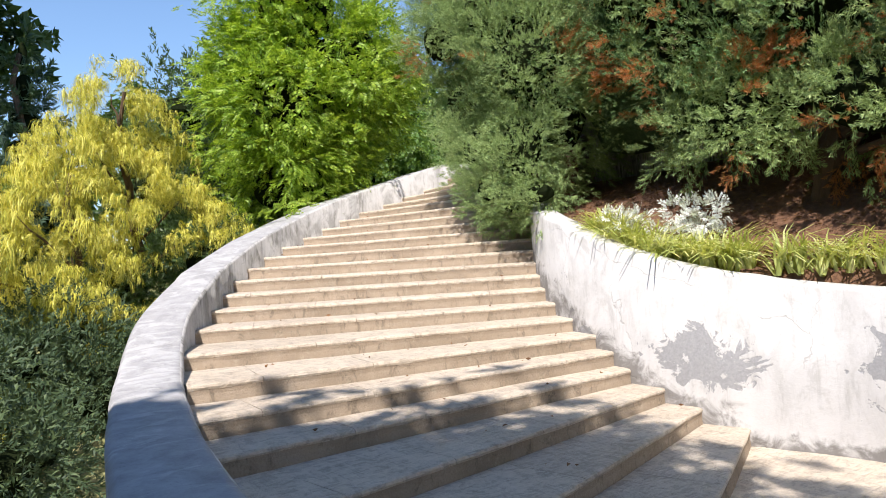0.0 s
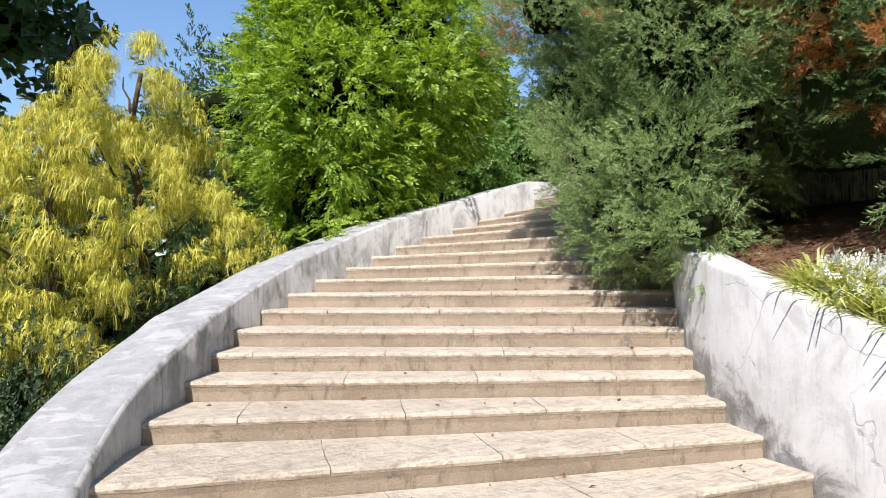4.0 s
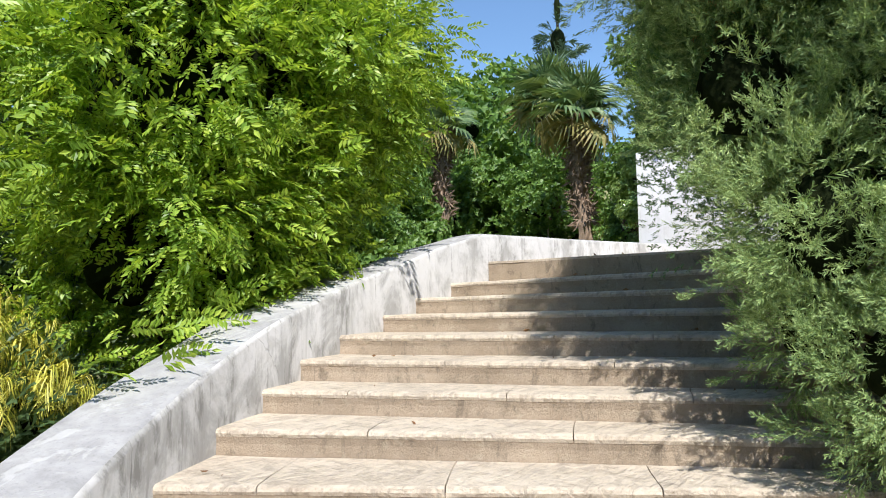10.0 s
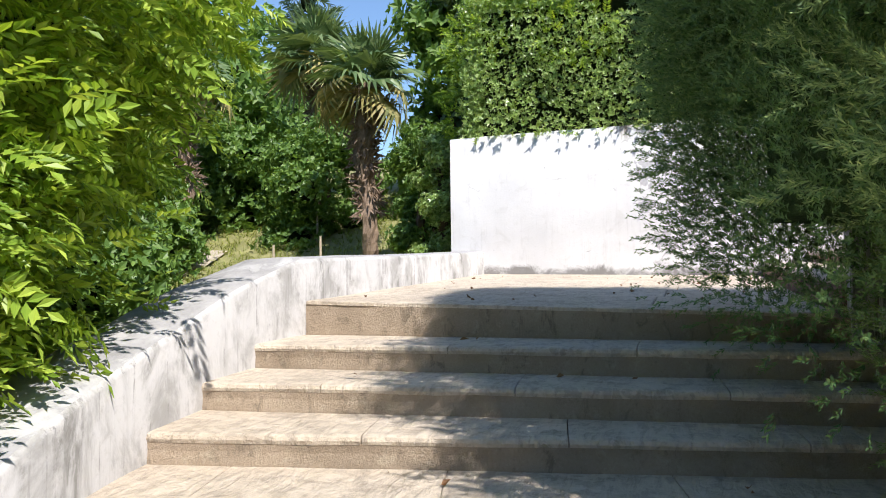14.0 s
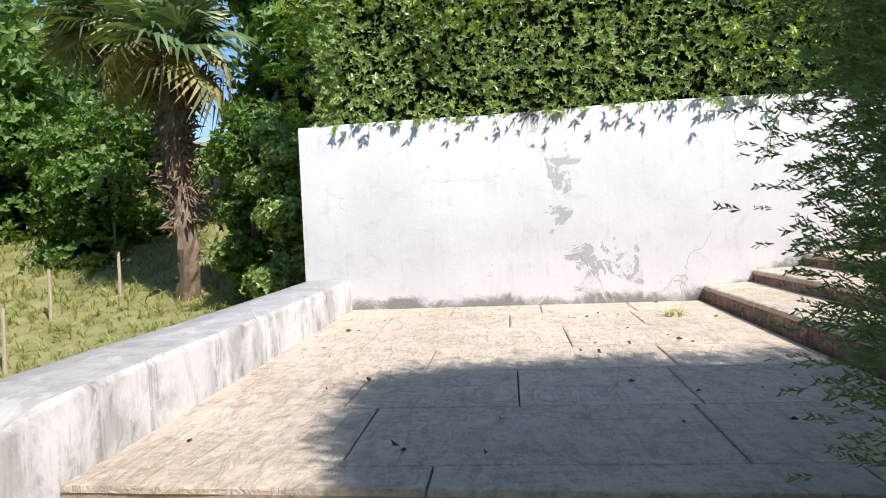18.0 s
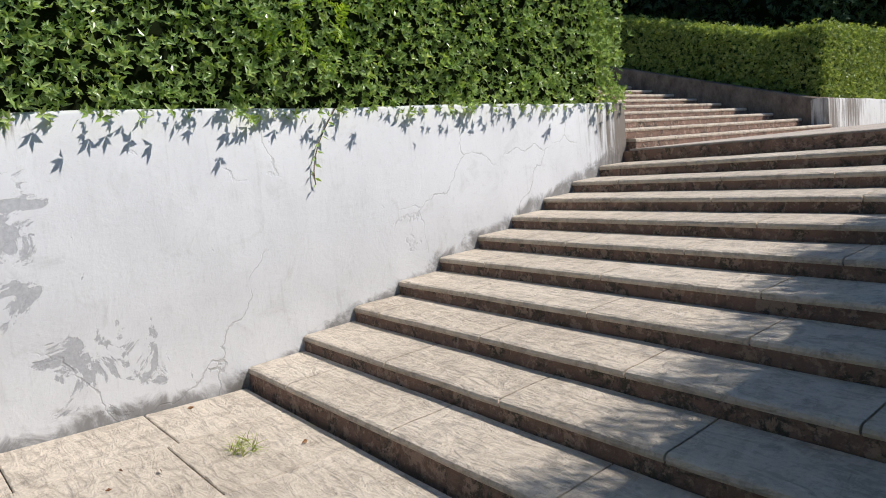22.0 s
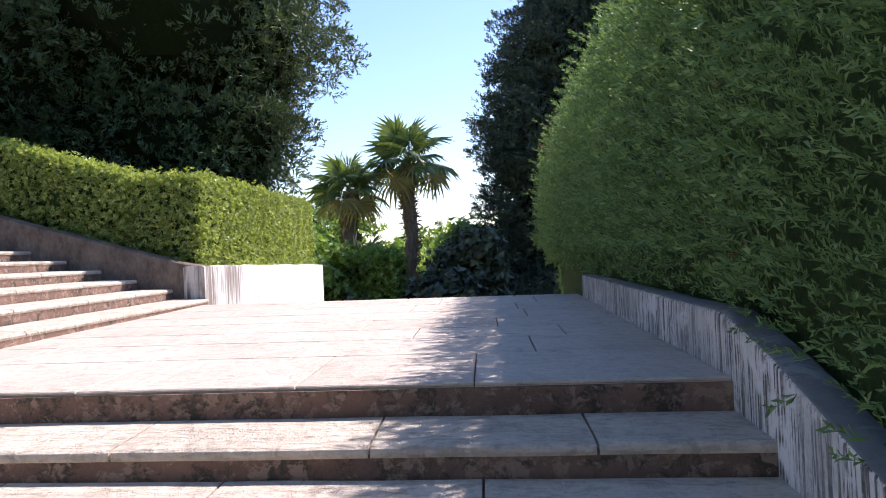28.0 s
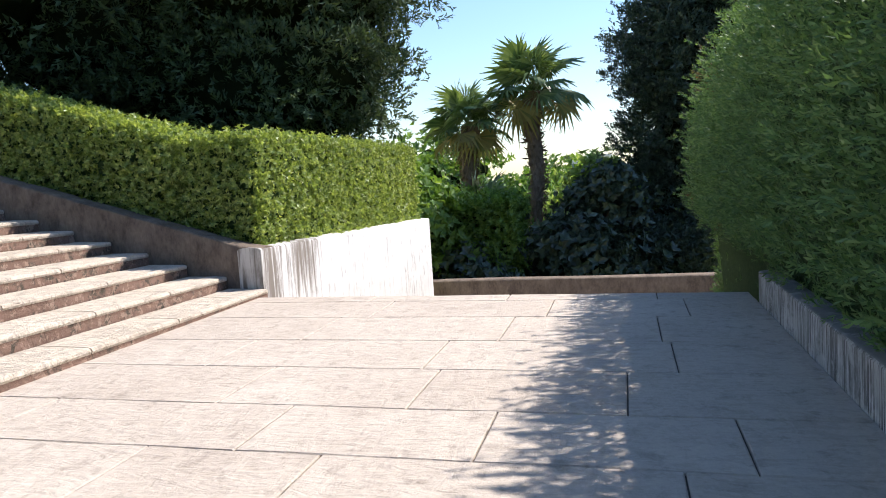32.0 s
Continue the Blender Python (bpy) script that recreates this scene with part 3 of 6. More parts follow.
def straight_step(stairs, n_len, length, nose_at, back_at, z_at, drop, offset, riser=None):
    """A step whose nosing runs along one line. nose_at(s), back_at(s): ground points at s metres along it; z_at(s): its height there."""
    rows = []
    for s in np.linspace(0, length, n_len):
        a, b = Vector((*nose_at(s), 0)), Vector((*back_at(s), 0))
        t = (b - a).normalized()
        z = z_at(s)
        d = fuzz((s * 3, offset * 7.3, 1.7), 1.0, 0.010)
        prof = [(0.012, z - drop), (0.010 + d, z - 0.10), (0.014 + d, z - 0.06), (0.010 + d, z - 0.034)]
        row = [a + t * q + Vector((0, 0, zz)) for q, zz in prof]
        row += [b + t * 0.03 + Vector((0, 0, z - 0.012)), b + t * 0.03 + Vector((0, 0, z - drop))]
        rows.append(row)
    body = child("step", mesh_from("step", *loft(rows, True, True), riser or M_RISER), stairs)
    cut, s = [], (0.30, 0.72, 0.50, 0.92)[offset % 4]
    while s < length - 0.3:
        cut.append(s)
        s += random.uniform(0.80, 1.02)
    edges = [0.0, *cut, length]
    for e0, e1 in zip(edges, edges[1:]):
        rows = []
        for s in np.linspace(e0 + 0.005, e1 - 0.005, 6):
            a, b = Vector((*nose_at(s), 0)), Vector((*back_at(s), 0))
            t, depth, z = (b - a).normalized(), (b - a).length - 0.004, z_at(s)
            d = fuzz((s * 3, offset * 7.3, 1.7), 1.0, 0.010)
            prof = [(0.009 + d, -0.040), (0.003 + d, -0.024), (0.009 + d, -0.008), (0.026 + d, 0.0)]
            row = [a + t * q + Vector((0, 0, z + dz)) for q, dz in prof]
            for f in (0.35, 0.7, 1.0):
                row.append(a + t * depth * f + Vector((0, 0, z + 0.012 * f + fuzz((s * 3, f * 4, offset * 2.2), 1.0, 0.004))))
            row.append(a + t * depth + Vector((0, 0, z - 0.036)))
            rows.append(row)
        child("slab", mesh_from("slab", *loft(rows, True, True), M_SLAB), body)


def paving(name, label, x0, x1, y0, y1, zf, inside, along_y, row_w, first=0.0, nose=None, mat=None):
    """Running-bond slabs over a rectangle, kept where inside(x, y) holds for the slab's middle, on a bed of grit."""
    fl = thing(name, label, "paving", "structure")
    gx, gy = np.linspace(x0, x1, 14), np.linspace(y0, y1, 14)
    V = [(max(x, nose(y) + 0.05) if nose else x, y, zf(x, y) - 0.014) for x in gx for y in gy]
    F = [(i * 14 + j, (i + 1) * 14 + j, (i + 1) * 14 + j + 1, i * 14 + j + 1) for i in range(13) for j in range(13)
         if inside((gx[i] + gx[i + 1]) / 2, (gy[j] + gy[j + 1]) / 2)]
    child("bed", mesh_from("bed", V, F, M_JOINT), fl)
    (p0, p1), (q0, q1) = ((x0, x1), (y0, y1)) if along_y else ((y0, y1), (x0, x1))
    p, n = p0 + first, 0
    edges_p = [p0]
    while p < p1 - 0.2:
        if p > p0 + 0.1:
            edges_p.append(p)
        p += row_w * random.choice((0.85, 1.0, 1.0, 1.12))
    edges_p.append(p1)
    for a, b in zip(edges_p, edges_p[1:]):
        s = q0
        while s < q1 - 0.01:
            e = s + random.choice((0.75, 0.95, 1.15, 1.3)) * (random.uniform(0.35, 1.0) if s == q0 else 1.0)
            if q1 - e < 0.35:
                e = q1
            lo_s, hi_s = s, e
            s = e
            cs = [(a, lo_s), (b, lo_s), (b, hi_s), (a, hi_s)] if along_y else [(lo_s, a), (hi_s, a), (hi_s, b), (lo_s, b)]
            if nose:
                cs = [(max(x, nose(y) + 0.004), y) for x, y in cs]
                if cs[1][0] - cs[0][0] < 0.06:
                    continue
            if inside(sum(c[0] for c in cs) / 4, sum(c[1] for c in cs) / 4):
                slab_box("slab", cs, zf, 0.022, fl, mat or M_SLAB)
    return fl


def land_nose(y):
    """Where the landing's front edge runs."""
    return CX + (y - CY) / math.tan(ang(22))


def on_landing(x, y):
    return x > land_nose(y)


stairs_2 = thing("upper_staircase", "straight flight of stamped concrete steps between white walls", "stairs", "structure")
for k in range(1, 11):
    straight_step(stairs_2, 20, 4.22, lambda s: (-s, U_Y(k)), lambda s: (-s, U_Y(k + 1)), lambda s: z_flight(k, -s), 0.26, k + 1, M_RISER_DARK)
rows = []
for x in np.linspace(0, -4.22, 20):
    d = fuzz((x * 3, 40.3, 1.7), 1.0, 0.010)
    z = z_terr(x, U_Y(11))
    rows.append([Vector((x, U_Y(11) - q, zz)) for q, zz in ((0.012, z - 0.26), (0.010 + d, z - 0.10), (0.008 + d, z - 0.020), (0.3, z - 0.012), (0.3, z - 0.26))])
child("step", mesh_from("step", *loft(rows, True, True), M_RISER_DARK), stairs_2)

# right parapet of the second flight and the terrace
line, lo, hi = [], [], []
for y in np.arange(-0.05, -8.75, -0.25):
    k = (-0.02 - y) / 0.4155 + 1
    zz = z_flight(k, X_R) if 0 < k < 11 else (z_land(X_R, y) if k <= 0 else z_terr(X_R, y))
    line.append((X_R, y))
    lo.append(zz - 2.6)
    hi.append(zz + float(np.interp(y, (-8.6, -4.0, -3.8, 0.45), (0.22, 0.25, 0.27, 0.27))))
wall_along("wall_hedge_side", line, 0.15, lo, hi, M_STAINED, "low plaster parapet streaked black beside the thuja hedge", side=-1, bevel=0.014, coping=M_COPING_DARK)

# third flight, going up beside the terrace
V_X = lambda k: -0.10 + 0.41 * (k - 1)
stairs_3 = thing("side_staircase", "concrete steps climbing from the terrace into shade", "stairs", "structure")
for k in range(1, 15):
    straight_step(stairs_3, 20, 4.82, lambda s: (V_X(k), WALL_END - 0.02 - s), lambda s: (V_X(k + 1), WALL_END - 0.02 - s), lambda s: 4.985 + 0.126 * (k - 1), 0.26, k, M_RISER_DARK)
line = [(-0.04, -9.1)] + [(x, -9.1) for x in np.linspace(0.15, 7.0, 28)]
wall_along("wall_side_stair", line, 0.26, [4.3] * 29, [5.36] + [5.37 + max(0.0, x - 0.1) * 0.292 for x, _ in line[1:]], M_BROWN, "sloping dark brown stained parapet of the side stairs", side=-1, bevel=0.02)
line = [(-0.05, y) for y in np.linspace(-9.09, -14.9, 30)]
wall_along("wall_terrace", line, 0.24, [3.2] * 30, list(np.linspace(5.365, 5.26, 30)), M_TERRACE, "white plaster wall with dark streaks under the clipped hedge", side=1, bevel=0.02)

# stairs going down at the terrace's end, lower landing and its parapet
stairs_4 = thing("lower_staircase", "concrete steps going down from the terrace", "stairs", "structure")
TE = -8.95
for k in range(1, 10):
    z = 4.87 - 0.128 * k
    y = TE - 0.42 * (k - 1)
    straight_step(stairs_4, 8, 4.15, lambda s: (-4.2 + s, y - 0.42), lambda s: (-4.2 + s, y - 0.02), lambda s: z, 0.3, k)
rows = [[Vector((x, y, z)) for y, z in ((TE + 0.3, 4.55), (TE + 0.3, z_terr(x, TE) - 0.012), (TE + 0.012, z_terr(x, TE) - 0.034), (TE + 0.012, 4.55))] for x in np.linspace(-4.2, -0.06, 10)]
child("step", mesh_from("step", *loft(rows, True, True), M_RISER), stairs_4)
low_floor = [(-5.0, -12.7), (0.6, -12.7), (0.6, -15.75), (-5.0, -15.75)]
lf = thing("floor_lower", "lower landing of beige stamped concrete", "paving", "structure")
slab_box("slab", low_floor, lambda x, y: 3.62, 0.2, lf, M_SLAB)
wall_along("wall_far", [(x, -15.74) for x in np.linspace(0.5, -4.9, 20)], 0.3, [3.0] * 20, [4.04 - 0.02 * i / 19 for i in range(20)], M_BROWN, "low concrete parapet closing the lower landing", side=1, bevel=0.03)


# ---- ground ----
def z_ground(x, y):
    """The lie of the land round the stairs."""
    r, a = math.hypot(x - CX, y - CY), math.degrees(math.atan2(y - CY, x - CX)) % 360
    north = float(np.interp(x, (-40, -14, -9, -5, -2, 0, 2, 4, 6, 8, 20, 60), (-1.5, -0.9, 0.1, 1.6, 2.75, 3.15, 3.74, 4.6, 5.5, 6.2, 9.0, 14.0)))
    if y > 3.3:
        return north + min(0.8, max(0.0, y - 7) * 0.04) + fuzz((x, y, 0), 0.5, 0.12)
    if x > 0.30 and y > WALL_END + 0.30:
        return 5.22 + (x - 0.3) * 0.22
    if x > -0.05 and -9.11 <= y <= WALL_END + 0.30:
        return 4.2
    if x > 0.16 and y < -9.11:
        return (5.20 + (x - 0.2) * 0.24) if y > -14.8 else 2.3
    if y < -15.9:
        return max(1.5, 3.2 - (-16 - y) * 0.06 * -1 * -1) if x > -8 else 0.6
    if x > -4.45:
        return 1.0
    if 86 < a < 210 and 2.5 < r < 6.75:
        return -0.5
    if r < 2.7 and x < -4.4:
        return -0.5
    if r >= 6.75 and 88 < a < 180:
        return float(np.interp(a, (88, 110, 140, 165, 180), (2.3, 1.2, 0.2, -0.4, -0.6)))
    if x < -11.2 and y > -6:
        return -0.6
    return -0.03


def spread(lo, hi, near_lo, near_hi, fine, extra=()):
    c = list(np.arange(near_lo, near_hi + 0.001, fine)) + list(extra)
    s, p = fine, near_hi
    while p < hi:
        s *= 1.35
        p += s
        c.append(p)
    s, p = fine, near_lo
    while p > lo:
        s *= 1.35
        p -= s
        c.append(p)
    return sorted(set(round(float(v), 4) for v in c))


gx = spread(-900, 900, -18, 16, 0.5, (0.06, 0.22, 0.34, -0.02, 0.12, 0.18, -4.44, -4.46))
gy = spread(-900, 900, -22, 16, 0.5, (WALL_END + 0.04, WALL_END + 0.26, WALL_END + 0.31, -9.15, -9.33, -14.75, -14.86, 3.10, 3.45, 3.32))
GV = np.array([(x, y, z_ground(x, y)) for x in gx for y in gy])
ny = len(gy)
GF = np.array([(i * ny + j, (i + 1) * ny + j, (i + 1) * ny + j + 1, i * ny + j + 1) for i in range(len(gx) - 1) for j in range(ny - 1)])
tagged(new("ground", mesh_np("ground", GV, GF, M_EARTH, True)), "sloping meadow ground round the stairs", "ground", "", "structure")

# planter soil between the curved wall and the hedge
SV, SF = [], []
sx, sy = np.linspace(-7.2, -4.3, 22), np.linspace(-12.0, -0.42, 60)


def z_soil(x, y):
    r = math.hypot(x - CX, y - CY)
    a = math.degrees(math.atan2(y - CY, x - CX)) % 360
    top = float(np.interp(a, (92, 132, 162, 180, 203, 225, 260), (2.8, 2.20, 1.92, 1.62, 1.35, 1.21, 1.15)))
    u = min(1.0, max(0.0, (x + 6.9) / 2.4)) if y < -3.2 else min(1.0, max(0.0, 1 - r / 2.6))
    east = float(np.interp(y, (-9, -4, 0), (2.9, 2.9, 2.6)))
    return top + (east - top) * u ** 1.3 + fuzz((x * 2, y * 2, 0), 1.0, 0.05)


for x in sx:
    for y in sy:
        px, py = x, y
        r = math.hypot(px - CX, py - CY)
        if y > CY and r > R_IN - 0.2 and x < CX:
            q = (R_IN - 0.2) / r
            px, py = CX + (px - CX) * q, CY + (py - CY) * q
        elif y <= CY:
            edge = float(np.interp(y, (-12, -7.2, -5.1, -4.5, -4.0, CY), (-6.95, -6.72, -6.55, -6.65, -6.75, -6.85)))
            px = edge + (x + 7.2) / 2.9 * (-4.34 - edge)
        SV.append((px, py, z_soil(px, py) - (0.5 if x == sx[0] else 0.0)))
SF = [(i * 60 + j, (i + 1) * 60 + j, (i + 1) * 60 + j + 1, i * 60 + j + 1) for i in range(21) for j in range(59)]
tagged(new("planter_soil", mesh_from("planter_soil", SV, SF, M_SOIL, True)), "brown bark mulch bed inside the planter", "soil", "", "structure")

# the square before the stairs
sq = thing("square", "beige stamped concrete paving before the stairs", "paving", "structure")
slab_box("slab", [(-12.2, -16), (-6.6, -16), (-6.7, -3.6), (-12.2, -3.6)], lambda x, y: 0.0, 0.2, sq, M_SLAB)


# ---- leaves and crowns ----
def leaf_t(l=1.0, w=0.42, fold=0.12):
    return np.array([(0, 0, 0), (0.45 * l, w * l / 2, fold * l), (l, 0, -0.06 * l), (0.45 * l, -w * l / 2, fold * l)]), np.array([(0, 1, 2), (0, 2, 3)])


def join_t(items):
    V, F, n = [], [], 0
    for v, f in items:
        V.append(v)
        F.append(f + n)
        n += len(v)
    return np.vstack(V), np.vstack(F)


def turn_t(t, m, at=(0, 0, 0), s=1.0):
    v, f = t
    return (v * s) @ np.array(m.to_3x3()).T + np.array(at), f


def spray_t(n=7, w=0.10, seed=1):
    """A flat, feathery conifer spray along +x, one unit long."""
    r = np.random.default_rng(seed)
    items = [leaf_t(1.0, 0.07, 0.03)]
    for i in range(n):
        x = 0.10 + 0.75 * i / n
        for sgn in (1, -1):
            l = (0.50 - 0.30 * i / n) * r.uniform(0.8, 1.2)
            m = Euler((r.uniform(-0.5, 0.5), r.uniform(-0.35, 0.25), sgn * r.uniform(0.55, 0.95))).to_matrix()
            items.append(turn_t(leaf_t(1.0, w * 2.2, 0.05), m, (x, 0, 0), l))
    return join_t(items)


def sliver_t(n=13, seed=5, w=0.062, shoot=0.42):
    """A fine conifer twig along +x: slender shoots all round it, one triangle each."""
    r = np.random.default_rng(seed)
    V, F = [], []
    for i in range(n):
        x = 0.02 + 0.80 * (i + r.random()) / n
        a = i * 2.4 + r.uniform(-0.5, 0.5)
        q = r.uniform(0.4, 0.85)
        d = np.array((math.cos(q), math.sin(q) * math.cos(a), math.sin(q) * math.sin(a)))
        o = np.cross(d, r.normal(size=3))
        o /= np.linalg.norm(o)
        l = shoot * (1 - 0.43 * x) * r.uniform(0.7, 1.25)
        p = np.array((x, 0.0, 0.0))
        V += [p - d * 0.03 + o * w * 0.6, p + d * l * 0.55 - o * w, p + d * l]
        F.append((3 * i, 3 * i + 1, 3 * i + 2))
    return np.array(V), np.array(F)


def thread_t(n=9, seed=2, fall=0.55):
    """Thread-like twigs that arch over and hang down."""
    r = np.random.default_rng(seed)
    V, F = [], []
    for i in range(n):
        p = np.array((0.0, r.uniform(-0.15, 0.15), r.uniform(-0.1, 0.1)))
        a = r.uniform(-1.3, 1.3)
        d = np.array((math.cos(a), math.sin(a), r.uniform(0.1, 0.6)))
        w, b = 0.022, len(V)
        ln = r.uniform(0.7, 1.2)
        for s in range(5):
            side = np.array((-math.sin(a), math.cos(a), 0)) * w
            V += [p + side, p - side]
            p = p + d / np.linalg.norm(d) * 0.27 * ln
            d = d * np.array((0.62, 0.62, 1)) + np.array((0, 0, -fall))
            w *= 0.8
        for s in range(4):
            q = b + s * 2
            F += [(q, q + 1, q + 3), (q, q + 3, q + 2)]
    return np.array(V), np.array(F)


def pinnate_t(n=5, seed=3):
    r = np.random.default_rng(seed)
    items = []
    for i in range(n):
        x = 0.18 + 0.72 * i / n
        for sgn in (1, -1):
            m = Euler((sgn * r.uniform(0, 0.5), r.uniform(-0.1, 0.4), sgn * r.uniform(0.8, 1.1))).to_matrix()
            items.append(turn_t(leaf_t(1.0, 0.40, 0.06), m, (x, 0, -0.25 * x * x), 0.34))
    items.append(turn_t(leaf_t(1.0, 0.4, 0.06), Euler((0, 0.4, 0)).to_matrix(), (0.9, 0, -0.2), 0.34))
    return join_t(items)


def rosette_t(n=6, w=0.42, seed=4, rise=0.5):
    r = np.random.default_rng(seed)
    items = []
    for i in range(n):
        m = Euler((r.uniform(-0.3, 0.3), -r.uniform(0.1, rise), i * 2.4 + r.uniform(-0.3, 0.3))).to_matrix()
        v, f = turn_t(leaf_t(1.0, w, 0.08), m, (0, 0, 0), r.uniform(0.75, 1.1))
        v = v[:, [2, 0, 1]]
        items.append((v, f))
    return join_t(items)


def scatter(name, tmpl, P, D, S, mat, parent=None, label="", roll=None):
    """One mesh of many copies of a template: at P, growing along D, of size S."""
    tv, tf = tmpl
    n, m = len(P), len(tv)
    D = D / np.maximum(np.linalg.norm(D, axis=1, keepdims=True), 1e-6)
    up = np.where(np.abs(D[:, 2:3]) > 0.9, np.array([[1.0, 0, 0]]), np.array([[0, 0, 1.0]]))
    B = np.cross(up, D)
    B /= np.linalg.norm(B, axis=1, keepdims=True)
    C = np.cross(D, B)
    th = rng.uniform(-math.pi, math.pi, n) if roll is None else rng.normal(0, roll, n)
    c, s = np.cos(th)[:, None], np.sin(th)[:, None]
    B, C = B * c + C * s, C * c - B * s
    V = P[:, None] + S[:, None, None] * (tv[None, :, 0:1] * D[:, None] + tv[None, :, 1:2] * B[:, None] + tv[None, :, 2:3] * C[:, None])
    F = (tf[None] + (np.arange(n) * m)[:, None, None]).reshape(-1, 3)
    ob = new(name, mesh_np(name, V.reshape(-1, 3), F, mat))
    if parent is not None:
        ob.parent = parent
    if label:
        ob["label"] = label
    return ob


def in_lobes(P, lobes, shrink):
    ok = np.zeros(len(P), bool)
    for (x, y, z, rx, ry, rz) in lobes:
        q = (P - np.array((x, y, z))) / (np.array((rx, ry, rz)) * shrink)
        ok |= (q ** 2).sum(1) < 1
    return ok


def crown_points(lobes, n, depth=0.35, gaps=0.0, size=1.2, keep=None):
    """Points in the outer shell of a union of ellipsoids, with their outward ways."""
    area = np.array([(rx * ry) ** 0.8 * rz ** 0.4 for *_, rx, ry, rz in lobes])
    P, D = [], []
    got = 0
    while got < n:
        m = int((n - got) * 2.2) + 200
        i = rng.choice(len(lobes), m, p=area / area.sum())
        L = np.array(lobes)[i]
        d = rng.normal(size=(m, 3))
        d /= np.linalg.norm(d, axis=1, keepdims=True)
        r = 1 - depth * rng.random(m) ** 1.6
        r = r + 0.10 * np.sin(d[:, 0] * 7 + i) * np.cos(d[:, 1] * 6 + i * 2) + 0.07 * np.sin(d[:, 2] * 11 + i * 3)
        p = L[:, :3] + d * L[:, 3:] * r[:, None]
        ok = ~in_lobes(p, lobes, 0.72)
        if gaps:
            g = np.array([noise.noise(Vector(q) * size) for q in p])
            ok &= g > gaps - 0.55
        if keep is not None:
            ok &= keep(p)
        nr = d / L[:, 3:]
        nr /= np.linalg.norm(nr, axis=1, keepdims=True)
        P.append(p[ok])
        D.append(nr[ok])
        got += int(ok.sum())
    return np.vstack(P)[:n], np.vstack(D)[:n]


def clumped(lobes, n, per, rad, depth=0.35, gaps=0.0, size=1.2, keep=None, puff=False):
    """Points in clumps: tufts of per points about rad wide, set on the crown's shell."""
    C, N = crown_points(lobes, max(4, n // per), depth, gaps, size, keep)
    i = np.repeat(np.arange(len(C)), per)
    off = rng.normal(0, 1, (len(i), 3))
    s = rad * rng.uniform(0.6, 1.3, len(C))[i]
    if puff:
        off /= np.linalg.norm(off, axis=1, keepdims=True)
        P = C[i] + off * (s * rng.uniform(0.5, 1.1, len(i)))[:, None] * np.array((1.0, 1.0, 0.42)) + N[i] * (rad * 0.8 * rng.random(len(i)))[:, None]
        return P, N[i] * 0.4 + off * 0.9
    P = C[i] + off * s[:, None] * np.array((1.0, 1.0, 0.7))
    return P, N[i] * 0.9 + off * 0.6


def plumes(lobes, n, per, length, depth=0.3, gaps=0.1, size=1.2, up=0.35, wide=0.34, sag=0.2, keep=None):
    """Feathery shoots on a crown's shell: each one a tapering plume of per twigs along one axis. Gives places, ways and the plume of each twig."""
    C, N = crown_points(lobes, n, depth, gaps, size, keep)
    A = N * 0.85 + rng.normal(0, 0.32, N.shape)
    A[:, 2] += up
    A /= np.linalg.norm(A, axis=1, keepdims=True)
    L = length * rng.uniform(0.6, 1.35, len(C))
    i = np.repeat(np.arange(len(C)), per)
    t = rng.uniform(0.0, 1.0, len(i)) ** 0.8
    o = rng.normal(0, 1, (len(i), 3))
    o -= A[i] * (o * A[i]).sum(1, keepdims=True)
    o /= np.linalg.norm(o, axis=1, keepdims=True)
    o[:, 2] *= 0.6
    w = wide * L[i] * (1.08 - t) * rng.uniform(0.2, 1.0, len(i))
    P = C[i] + A[i] * (L[i] * (t - 0.25))[:, None] + o * w[:, None]
    P[:, 2] -= sag * L[i] * t * t
    D = A[i] * 0.75 + o * (0.85 * (1.15 - t))[:, None] + rng.normal(0, 0.12, P.shape)
    return P, D, i


def coat(lobes, n, lo=0.86, hi=1.0):
    """Points spread evenly over the outside of a union of ellipsoids, with their outward ways."""
    L = np.array(lobes)
    area = np.array([((a * b) ** 1.6 + (a * c) ** 1.6 + (b * c) ** 1.6) ** 0.625 for *_, a, b, c in lobes])
    m = n * 3
    i = rng.choice(len(L), m, p=area / area.sum())
    d = rng.normal(size=(m, 3))
    d /= np.linalg.norm(d, axis=1, keepdims=True)
    P = L[i, :3] + d * L[i, 3:] * rng.uniform(lo, hi, m)[:, None]
    ok = ~in_lobes(P, lobes, 0.72)
    N = d / L[i, 3:]
    N /= np.linalg.norm(N, axis=1, keepdims=True)
    return P[ok][:n], N[ok][:n]


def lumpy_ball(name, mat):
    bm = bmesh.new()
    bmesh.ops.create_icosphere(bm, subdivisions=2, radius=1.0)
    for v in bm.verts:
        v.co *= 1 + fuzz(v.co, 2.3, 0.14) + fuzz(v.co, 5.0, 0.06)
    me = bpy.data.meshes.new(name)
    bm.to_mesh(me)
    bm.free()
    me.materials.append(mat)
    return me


CORE = lumpy_ball("inner_crown", M_CORE_SHADE)


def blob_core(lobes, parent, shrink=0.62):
    """Solid near-black balls for the shade inside a crown, one in each lobe."""
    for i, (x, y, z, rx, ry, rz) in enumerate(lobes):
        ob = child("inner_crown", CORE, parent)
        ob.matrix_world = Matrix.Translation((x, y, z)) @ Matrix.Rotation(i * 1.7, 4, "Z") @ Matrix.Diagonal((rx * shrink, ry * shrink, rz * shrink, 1))


